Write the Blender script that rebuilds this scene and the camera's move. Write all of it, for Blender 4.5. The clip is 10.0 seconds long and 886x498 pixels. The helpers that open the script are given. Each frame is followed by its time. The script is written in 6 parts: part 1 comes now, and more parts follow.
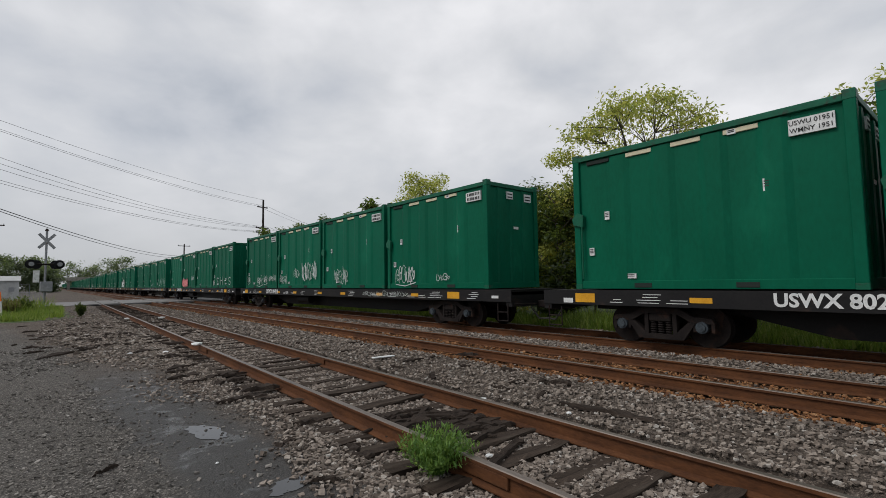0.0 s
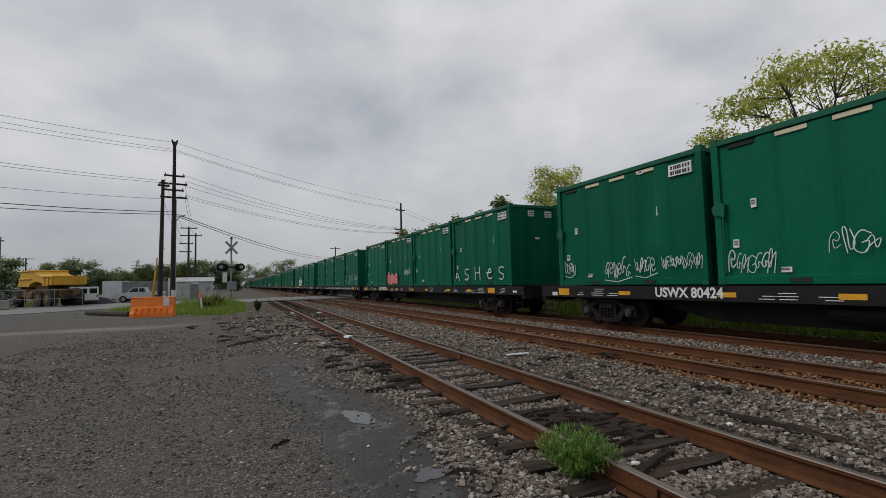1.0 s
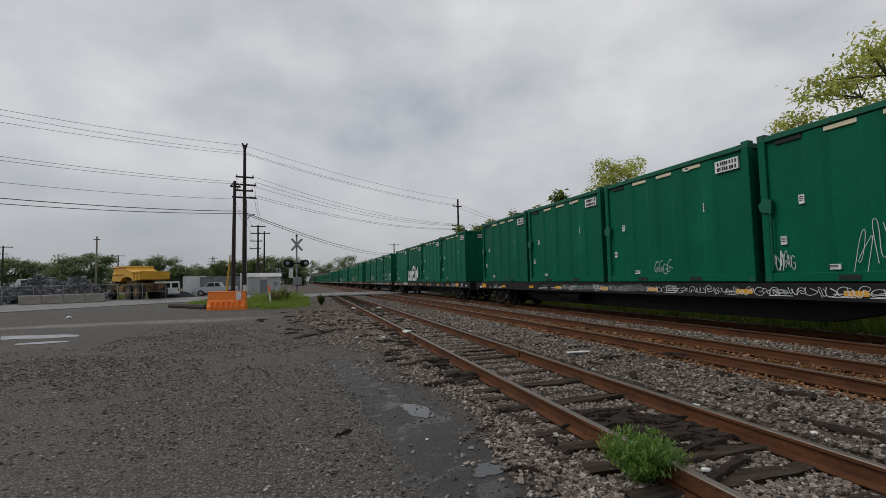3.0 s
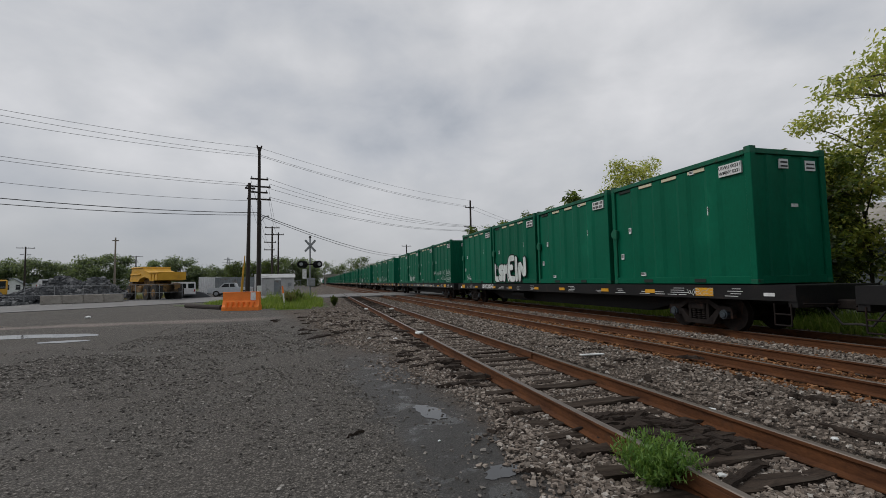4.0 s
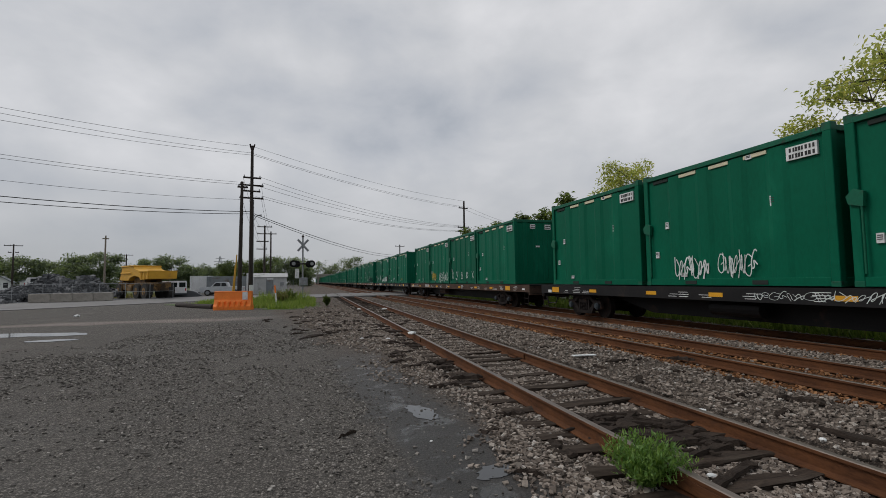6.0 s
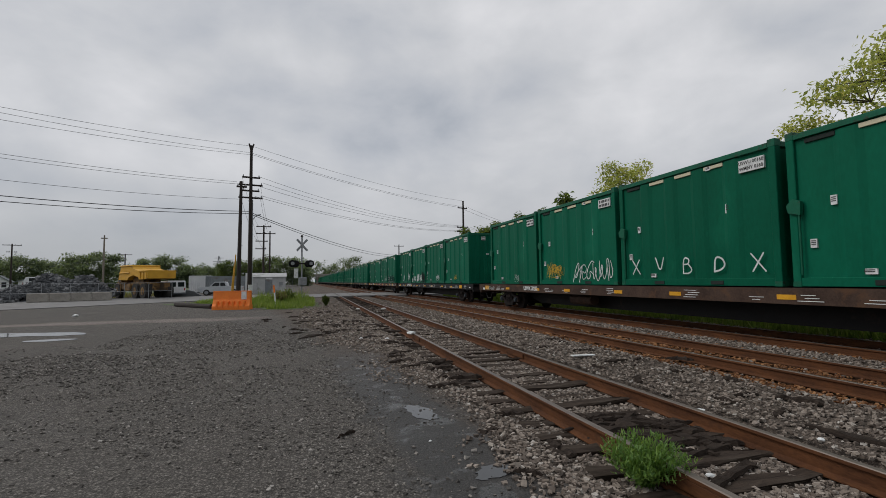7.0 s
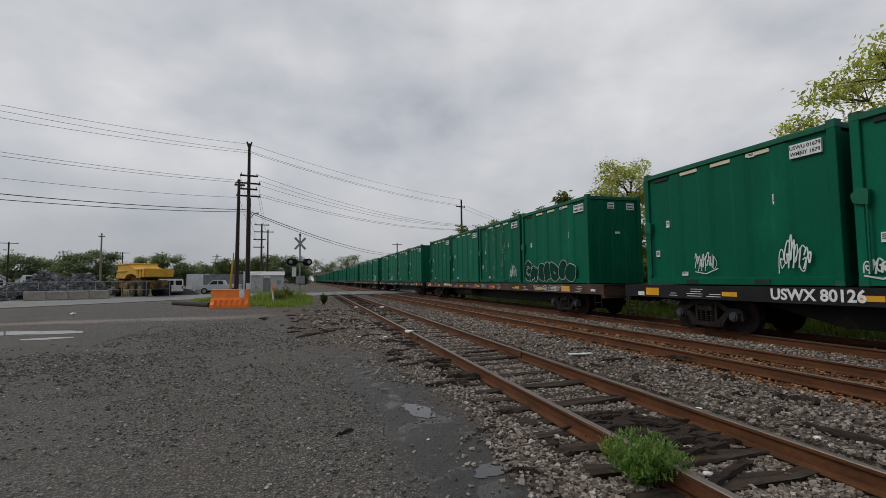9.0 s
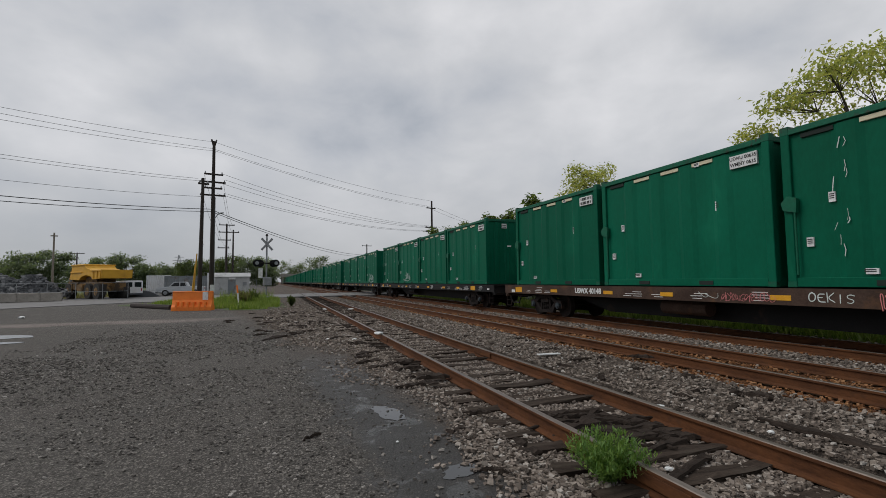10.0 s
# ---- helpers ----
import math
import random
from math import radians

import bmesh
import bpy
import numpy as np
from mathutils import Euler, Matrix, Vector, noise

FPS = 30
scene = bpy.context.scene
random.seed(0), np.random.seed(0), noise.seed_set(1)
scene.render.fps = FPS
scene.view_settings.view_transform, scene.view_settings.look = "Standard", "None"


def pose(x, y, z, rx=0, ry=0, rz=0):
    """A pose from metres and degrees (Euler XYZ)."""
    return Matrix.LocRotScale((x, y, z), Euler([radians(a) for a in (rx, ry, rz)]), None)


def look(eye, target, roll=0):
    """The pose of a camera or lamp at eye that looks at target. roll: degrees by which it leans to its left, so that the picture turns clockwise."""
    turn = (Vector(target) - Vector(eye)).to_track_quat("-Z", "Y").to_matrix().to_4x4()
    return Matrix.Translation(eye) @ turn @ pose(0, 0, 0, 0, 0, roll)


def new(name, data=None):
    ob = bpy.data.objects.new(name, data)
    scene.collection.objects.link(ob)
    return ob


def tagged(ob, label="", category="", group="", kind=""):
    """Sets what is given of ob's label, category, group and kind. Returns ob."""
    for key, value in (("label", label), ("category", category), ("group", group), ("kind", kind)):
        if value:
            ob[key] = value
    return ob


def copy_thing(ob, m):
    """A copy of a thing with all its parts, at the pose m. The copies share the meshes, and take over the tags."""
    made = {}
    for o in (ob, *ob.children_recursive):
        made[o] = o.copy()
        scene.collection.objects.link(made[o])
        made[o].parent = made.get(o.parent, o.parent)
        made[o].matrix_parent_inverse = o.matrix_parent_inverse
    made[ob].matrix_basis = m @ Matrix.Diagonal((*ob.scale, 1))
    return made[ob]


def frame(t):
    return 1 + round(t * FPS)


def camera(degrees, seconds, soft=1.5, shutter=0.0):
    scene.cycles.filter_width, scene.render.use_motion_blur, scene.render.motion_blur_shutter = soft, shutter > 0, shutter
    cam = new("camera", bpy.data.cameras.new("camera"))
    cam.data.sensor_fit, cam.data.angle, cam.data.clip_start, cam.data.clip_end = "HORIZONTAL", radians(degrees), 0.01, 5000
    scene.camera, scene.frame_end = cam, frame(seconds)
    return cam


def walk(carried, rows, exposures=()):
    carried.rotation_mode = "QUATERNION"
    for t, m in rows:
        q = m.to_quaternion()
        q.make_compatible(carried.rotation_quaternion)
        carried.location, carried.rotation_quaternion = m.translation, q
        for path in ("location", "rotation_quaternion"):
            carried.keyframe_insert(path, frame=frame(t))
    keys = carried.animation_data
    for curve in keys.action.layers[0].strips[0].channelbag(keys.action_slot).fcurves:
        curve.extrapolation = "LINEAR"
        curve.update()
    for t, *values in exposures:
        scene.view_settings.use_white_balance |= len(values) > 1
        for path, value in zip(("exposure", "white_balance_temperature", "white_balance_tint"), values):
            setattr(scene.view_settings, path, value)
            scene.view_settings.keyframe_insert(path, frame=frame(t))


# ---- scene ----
cam = camera(86.3, 10.0, soft=0.6)
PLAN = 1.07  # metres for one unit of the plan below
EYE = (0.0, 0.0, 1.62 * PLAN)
# seconds, heading from the tracks' direction, tilt, lean
TURNS = [
    (0.0, -38.81, 3.96, 0.84), (0.1, -33.60, 3.92, 0.92), (0.2, -30.40, 3.88, 1.05), (0.3, -28.50, 3.86, 1.15),
    (0.4, -27.50, 3.85, 1.22), (0.5, -26.76, 3.85, 1.27), (1.0, -22.86, 3.92, 1.41), (1.5, -20.09, 3.66, 1.43),
    (2.0, -18.32, 3.46, 1.38), (2.5, -17.00, 3.50, 1.31), (4.0, -14.44, 3.78, 1.08), (4.5, -14.11, 3.89, 1.01),
    (5.0, -14.43, 3.89, 0.93), (5.5, -15.03, 3.83, 0.87), (7.0, -15.38, 3.80, 0.71), (7.5, -15.40, 3.80, 0.70),
    (8.0, -15.39, 3.79, 0.67), (8.5, -15.41, 3.73, 0.66), (9.0, -15.60, 3.63, 0.65), (9.5, -16.81, 3.52, 0.67),
    (10.0, -19.22, 3.76, 0.68)]
walk(cam, [(t, pose(*EYE, 90 + tilt, lean, yaw)) for t, yaw, tilt, lean in TURNS],
     [(0.0, 0.30), (0.5, 0.12), (1.0, 0.06), (7.0, 0.10), (10.0, 0.10)])

# ---- light ----
SUN_ELEV, SUN_ROT = radians(48), radians(290)
world = bpy.data.worlds.new("overcast_sky")
scene.world = world
world.use_nodes = True


class Nodes:
    """Short-hand for building a node tree."""

    def __init__(self, tree):
        self.tree = tree
        tree.nodes.clear()

    def add(self, kind, ins=None, **props):
        n = self.tree.nodes.new(kind)
        if "operation" in props:
            n.operation, n.use_clamp = props["operation"], props["use_clamp"]
        if "data_type" in props:
            n.data_type = props["data_type"]
        if "sky_type" in props:
            n.sky_type, n.sun_disc = props["sky_type"], False
            n.sun_elevation, n.sun_rotation = props["sun_elevation"], props["sun_rotation"]
        for k, v in (ins or {}).items():
            if isinstance(v, bpy.types.NodeSocket):
                self.tree.links.new(v, n.inputs[k])
            else:
                n.inputs[k].default_value = v
        return n

    def math(self, op, a, b=0.0, clamp=False):
        return self.add("ShaderNodeMath", {0: a, 1: b}, operation=op, use_clamp=clamp).outputs[0]

    def noise(self, vec, scale, detail=5.0, rough=0.55, distort=0.0):
        return self.add("ShaderNodeTexNoise", {"Vector": vec, "Scale": scale, "Detail": detail, "Roughness": rough,
                                               "Distortion": distort}).outputs[0]

    def ramp(self, fac, stops):
        n = self.add("ShaderNodeValToRGB", {0: fac})
        e = n.color_ramp.elements
        e[0].position, e[0].color = stops[0][0], (*stops[0][1], 1)
        e[1].position, e[1].color = stops[-1][0], (*stops[-1][1], 1)
        for p, c in stops[1:-1]:
            x = e.new(p)
            x.color = (*c, 1)
        return n.outputs[0]

    def mix(self, fac, a, b):
        n = self.add("ShaderNodeMix", data_type="RGBA")
        for k, v in ((0, fac), (6, a), (7, b)):
            if isinstance(v, bpy.types.NodeSocket):
                self.tree.links.new(v, n.inputs[k])
            else:
                n.inputs[k].default_value = v if k == 0 else (*v[:3], 1)
        return n.outputs[2]

    def range(self, v, a, b, c=0.0, d=1.0):
        return self.add("ShaderNodeMapRange", {0: v, 1: a, 2: b, 3: c, 4: d}).outputs[0]


N = Nodes(world.node_tree)
way = N.add("ShaderNodeTexCoord").outputs["Generated"]
sep = N.add("ShaderNodeSeparateXYZ", {0: way})
big = N.noise(N.add("ShaderNodeMapping", {0: way, 1: (3.1, 1.7, 0.4), 3: (1.0, 1.0, 2.2)}).outputs[0], 1.7, 3.0, 0.45, 0.1)
mid = N.noise(N.add("ShaderNodeMapping", {0: way, 1: (7.4, 2.2, 1.0), 3: (1.0, 1.0, 1.7)}).outputs[0], 4.2, 5.0, 0.52, 0.15)
cover = N.math("ADD", N.math("MULTIPLY", big, 0.62), N.math("MULTIPLY", mid, 0.38))
clouds = N.ramp(cover, [(0.38, (0.36, 0.39, 0.44)), (0.45, (0.47, 0.49, 0.53)), (0.53, (0.57, 0.58, 0.605)), (0.64, (0.72, 0.72, 0.74))])
low = N.range(sep.outputs[2], 0.02, 0.24)
clouds = N.mix(N.math("MULTIPLY", N.math("SUBTRACT", 1.0, low), 0.75), clouds, (0.335, 0.350, 0.375))
blue = N.add("ShaderNodeTexSky", sky_type="NISHITA", sun_disc=False, sun_elevation=SUN_ELEV, sun_rotation=SUN_ROT).outputs[0]
blue_bg = N.add("ShaderNodeBackground", {0: blue, 1: 0.06})
cloud_bg = N.add("ShaderNodeBackground", {0: clouds, 1: 1.0})
both = N.add("ShaderNodeMixShader", {0: 0.93, 1: blue_bg.outputs[0], 2: cloud_bg.outputs[0]})
N.add("ShaderNodeOutputWorld", {0: both.outputs[0]})

sun = new("sun", bpy.data.lights.new("sun", "SUN"))
sun.data.energy, sun.data.angle, sun.data.color = 1.25, radians(25), (1.0, 0.97, 0.93)
sun.matrix_world = look((-45, 16, 55), (0, 0, 0))


# ---- materials ----
def material(name, dark, light, scale=4.0, rough=0.8, metal=0.0, bump=0.2, fine=40.0, stain=None, stain_scale=0.8,
             stain_at=(0.56, 0.66), gloss_vary=0.12, stretch=(1, 1, 1), bump_size=0.01, spec=0.5):
    """Two colours mixed by noise at two scales, stains of a third, and a fine relief; in the thing's own space."""
    m = bpy.data.materials.new(name)
    m.use_nodes = True
    n = Nodes(m.node_tree)
    co = n.add("ShaderNodeMapping", {0: n.add("ShaderNodeTexCoord").outputs["Object"], 3: stretch}).outputs[0]
    a = n.noise(co, scale, 4.0, 0.6)
    b = n.noise(co, fine, 3.0, 0.6)
    both = n.math("ADD", n.math("MULTIPLY", a, 0.6), n.math("MULTIPLY", b, 0.4))
    col = n.mix(n.range(both, 0.36, 0.64), dark, light)
    if stain:
        col = n.mix(n.range(n.noise(co, stain_scale, 6.0, 0.65, 0.4), stain_at[0], stain_at[1], 0.0, 0.85), col, stain)
    r = n.math("ADD", rough - gloss_vary / 2, n.math("MULTIPLY", a, gloss_vary), True)
    relief = n.add("ShaderNodeBump", {"Strength": bump, "Distance": bump_size, "Height": both})
    p = n.add("ShaderNodeBsdfPrincipled", {"Base Color": col, "Roughness": r, "Metallic": metal, "Specular IOR Level": spec, "Normal": relief.outputs[0]})
    n.add("ShaderNodeOutputMaterial", {0: p.outputs[0]})
    return m


def plain(name, color, rough=0.6, metal=0.0):
    return material(name, [c * 0.9 for c in color], [min(1.0, c * 1.08) for c in color], 3.0, rough, metal, 0.05)


def leaf_material(name, stops, backlit=(0.26, 0.34, 0.04), share=0.5):
    m = bpy.data.materials.new(name)
    m.use_nodes = True
    n = Nodes(m.node_tree)
    col = n.ramp(n.add("ShaderNodeNewGeometry").outputs["Random Per Island"], stops)
    d = n.add("ShaderNodeBsdfPrincipled", {"Base Color": col, "Roughness": 0.55})
    t = n.add("ShaderNodeBsdfTranslucent", {0: n.mix(0.4, col, backlit)})
    s = n.add("ShaderNodeMixShader", {0: share, 1: d.outputs[0], 2: t.outputs[0]})
    n.add("ShaderNodeOutputMaterial", {0: s.outputs[0]})
    return m


def rock_material(name, stops, rough=0.8):
    m = bpy.data.materials.new(name)
    m.use_nodes = True
    n = Nodes(m.node_tree)
    co = n.add("ShaderNodeTexCoord").outputs["Object"]
    g = n.noise(co, 45.0, 3.0)
    col = n.ramp(n.add("ShaderNodeNewGeometry").outputs["Random Per Island"], stops)
    col = n.mix(n.range(g, 0.35, 0.7, 0.0, 0.45), col, (0.10, 0.095, 0.09))
    b = n.add("ShaderNodeBump", {"Strength": 0.4, "Distance": 0.004, "Height": g})
    p = n.add("ShaderNodeBsdfPrincipled", {"Base Color": col, "Roughness": rough, "Specular IOR Level": 0.15, "Normal": b.outputs[0]})
    n.add("ShaderNodeOutputMaterial", {0: p.outputs[0]})
    return m


def green_paint(name, dark, light):
    """Container paint: faded patches, streaks down the sides, scuffs near the floor."""
    return material(name, dark, light, 1.1, 0.5, 0.0, 0.12, 14.0, (light[0] * 1.5 + 0.004, light[1] * 1.25, light[2] * 1.25), 1.3,
                    (0.60, 0.74), 0.2, (1, 1, 0.45), 0.006, 0.10)


GREENS = [green_paint("green_paint", (0.0005, 0.086, 0.045), (0.001, 0.114, 0.061)),
          green_paint("green_paint_faded", (0.001, 0.094, 0.050), (0.002, 0.124, 0.068)),
          green_paint("green_paint_dark", (0.0005, 0.078, 0.041), (0.001, 0.104, 0.056))]
GREEN_DARK = material("green_edge_paint", (0.002, 0.080, 0.042), (0.004, 0.120, 0.064), 2.0, 0.5, 0, 0.15, 20.0, (0.03, 0.035, 0.025), 3.0, spec=0.25)
CREAM = plain("cream_tarp", (0.62, 0.57, 0.40), 0.8)
# near-black colour painted in for the shade inside slots and pockets
SLOT = plain("shadowed_slot", (0.012, 0.02, 0.016), 0.9)
WHITE = material("white_decal", (0.55, 0.56, 0.55), (0.78, 0.79, 0.78), 6.0, 0.6, 0, 0.05, 60.0, (0.35, 0.36, 0.34), 5.0, (0.6, 0.72))
SPRAY = material("white_spray_paint", (0.40, 0.46, 0.43), (0.72, 0.76, 0.74), 3.0, 0.7, 0, 0.05, 30.0)
SPRAY_GOLD = plain("yellow_spray_paint", (0.55, 0.33, 0.02), 0.7)
SPRAY_PINK = plain("pink_spray_paint", (0.62, 0.20, 0.20), 0.7)
SPRAY_DARK = material("black_spray_paint", (0.012, 0.012, 0.013), (0.022, 0.022, 0.024), 3.0, 0.8, 0, 0.05, spec=0.1)
PIECE_GREEN = material("dark_green_spray_paint", (0.002, 0.030, 0.020), (0.003, 0.048, 0.031), 3.0, 0.8, 0, 0.05, spec=0.1)
INK = plain("black_lettering", (0.02, 0.02, 0.02), 0.7)
YELLOW = material("yellow_reflector", (0.60, 0.28, 0.01), (0.75, 0.38, 0.02), 5.0, 0.4, 0, 0.05)
CAR_BLACK = material("black_car_paint", (0.006, 0.006, 0.007), (0.014, 0.013, 0.013), 1.5, 0.6, 0, 0.15, 25.0, (0.04, 0.024, 0.018), 1.5, (0.60, 0.72), spec=0.25)
CAR_BROWN = material("rusted_car_paint", (0.040, 0.024, 0.018), (0.085, 0.054, 0.040), 1.5, 0.8, 0, 0.2, 25.0, (0.105, 0.055, 0.030), 2.0, spec=0.2)
IRON = material("dirty_cast_iron", (0.010, 0.008, 0.008), (0.024, 0.019, 0.017), 5.0, 0.85, 0.0, 0.3, 40.0, (0.040, 0.022, 0.016), 3.0, spec=0.15)
HUB = material("worn_axle_cap", (0.022, 0.028, 0.034), (0.075, 0.095, 0.11), 8.0, 0.5, 0.4, 0.2)
RUST = material("rusty_rail_side", (0.056, 0.023, 0.011), (0.125, 0.050, 0.020), 5.0, 0.85, 0.0, 0.35, 60.0, (0.05, 0.028, 0.018), 2.0, stretch=(1, 0.3, 1), spec=0.2)
RAIL_TOP = material("worn_rail_head", (0.10, 0.075, 0.060), (0.20, 0.165, 0.14), 3.0, 0.42, 0.55, 0.1, 40.0, (0.10, 0.05, 0.03), 1.0, stretch=(1, 0.1, 1))
TIE = material("weathered_tie_wood", (0.020, 0.015, 0.012), (0.066, 0.049, 0.038), 5.0, 0.9, 0, 0.9, 30.0, (0.062, 0.050, 0.040), 2.0, stretch=(0.35, 2.5, 2.5), bump_size=0.02, spec=0.12)
TIE_RUSTY = material("rust_stained_tie", (0.040, 0.020, 0.011), (0.12, 0.055, 0.024), 5.0, 0.9, 0, 0.8, 30.0, (0.17, 0.075, 0.028), 2.0, stretch=(0.35, 2.5, 2.5), bump_size=0.02, spec=0.12)
POLE_WOOD = material("dark_pole_wood", (0.018, 0.013, 0.011), (0.042, 0.032, 0.026), 3.0, 0.9, 0, 0.6, 30.0, stretch=(3, 3, 0.3))
POLE_PALE = material("pale_pole_wood", (0.15, 0.13, 0.10), (0.25, 0.22, 0.18), 3.0, 0.9, 0, 0.4, 30.0, stretch=(3, 3, 0.3))
WIRE = plain("cable_sheath", (0.02, 0.02, 0.022), 0.7)
STEEL = material("galvanised_steel", (0.20, 0.21, 0.22), (0.33, 0.34, 0.35), 6.0, 0.5, 0.6, 0.1)
ORANGE = material("orange_plastic", (0.80, 0.185, 0.018), (0.92, 0.25, 0.03), 2.0, 0.55, 0, 0.1, 30.0, (0.35, 0.12, 0.05), 2.0, (0.62, 0.75))
CONCRETE = material("stained_concrete", (0.22, 0.20, 0.175), (0.36, 0.335, 0.295), 1.5, 0.9, 0, 0.4, 25.0, (0.10, 0.095, 0.085), 1.0)
DIRT_YELLOW = material("machine_yellow", (0.52, 0.27, 0.02), (0.66, 0.36, 0.03), 1.5, 0.55, 0, 0.1, 20.0, (0.25, 0.15, 0.05), 1.0, (0.6, 0.75))
MUDDY = material("muddy_machine_iron", (0.08, 0.048, 0.022), (0.30, 0.17, 0.055), 2.0, 0.85, 0, 0.4, 20.0, (0.03, 0.025, 0.02), 1.5, (0.5, 0.6))
TYRE = material("tyre_rubber", (0.012, 0.012, 0.012), (0.035, 0.032, 0.028), 5.0, 0.9, 0, 0.3, 30.0)
CAR_WHITE = plain("white_vehicle_paint", (0.68, 0.69, 0.70), 0.35)
CAR_SILVER = plain("silver_vehicle_paint", (0.48, 0.50, 0.52), 0.35, 0.1)
CAR_GREY = plain("grey_vehicle_paint", (0.10, 0.11, 0.12), 0.35, 0.2)
DARK_GLASS = plain("dark_glass", (0.015, 0.018, 0.02), 0.12)
RED_LENS = plain("red_lens", (0.30, 0.01, 0.01), 0.3)
SHED_GREY = material("grey_cladding", (0.34, 0.345, 0.34), (0.46, 0.465, 0.46), 0.8, 0.6, 0, 0.1, 12.0, (0.20, 0.20, 0.19), 1.0)
BOX_GREY = material("blue_grey_box_paint", (0.14, 0.16, 0.17), (0.22, 0.24, 0.25), 0.8, 0.6, 0, 0.1, 12.0, (0.14, 0.10, 0.08), 1.0)
SHED_WHITE = material("white_cladding", (0.55, 0.56, 0.56), (0.68, 0.69, 0.69), 0.8, 0.6, 0, 0.1, 12.0)
BARK = material("bark", (0.045, 0.036, 0.028), (0.10, 0.085, 0.07), 6.0, 0.95, 0, 0.8, 30.0, stretch=(3, 3, 0.6), bump_size=0.02)
LEAF_LIGHT = leaf_material("light_leaves", [(0, (0.17, 0.23, 0.05)), (0.5, (0.32, 0.37, 0.08)), (0.85, (0.48, 0.46, 0.11)), (1, (0.56, 0.47, 0.14))], (0.62, 0.64, 0.14), 0.62)
LEAF_MID = leaf_material("green_leaves", [(0, (0.034, 0.062, 0.018)), (0.6, (0.070, 0.112, 0.026)), (1, (0.16, 0.18, 0.04))])
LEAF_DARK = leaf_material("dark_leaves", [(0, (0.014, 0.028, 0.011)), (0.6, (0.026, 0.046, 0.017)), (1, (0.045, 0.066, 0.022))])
# far leaves: the haze of distance is mixed into this paler, greyer green
LEAF_FAR = leaf_material("haze_paled_leaves", [(0, (0.100, 0.135, 0.088)), (0.6, (0.145, 0.185, 0.112)), (1, (0.20, 0.235, 0.13))])
GRASS_LEAF = leaf_material("grass_blades", [(0, (0.09, 0.16, 0.022)), (0.6, (0.18, 0.27, 0.04)), (1, (0.30, 0.33, 0.09))])
WEED_LEAF = leaf_material("weed_leaves", [(0, (0.065, 0.155, 0.028)), (0.6, (0.135, 0.265, 0.052)), (1, (0.24, 0.37, 0.085))])
DRY_LEAF = leaf_material("dry_weeds", [(0, (0.10, 0.075, 0.035)), (1, (0.22, 0.17, 0.08))])
BALLAST = rock_material("ballast_stone", [(0, (0.080, 0.062, 0.050)), (0.5, (0.215, 0.173, 0.141)), (0.9, (0.350, 0.298, 0.252)), (1, (0.46, 0.43, 0.39))], 0.85)
BALLAST_RUSTY = rock_material("rust_stained_ballast", [(0, (0.12, 0.045, 0.015)), (0.5, (0.28, 0.115, 0.036)), (1, (0.34, 0.18, 0.08))], 0.85)
GRIT = rock_material("yard_gravel_stone", [(0, (0.046, 0.042, 0.038)), (0.5, (0.128, 0.116, 0.103)), (0.88, (0.265, 0.243, 0.217)), (1, (0.40, 0.375, 0.345))], 0.85)
RUBBLE = rock_material("quarry_rubble", [(0, (0.045, 0.050, 0.056)), (0.5, (0.095, 0.102, 0.11)), (1, (0.21, 0.215, 0.22))], 0.8)
WOOD_SCRAP = material("rotten_wood", (0.016, 0.012, 0.010), (0.055, 0.042, 0.034), 6.0, 0.95, 0, 0.9, 40.0, (0.08, 0.064, 0.050), 3.0, stretch=(0.4, 3, 3), bump_size=0.02, spec=0.12)


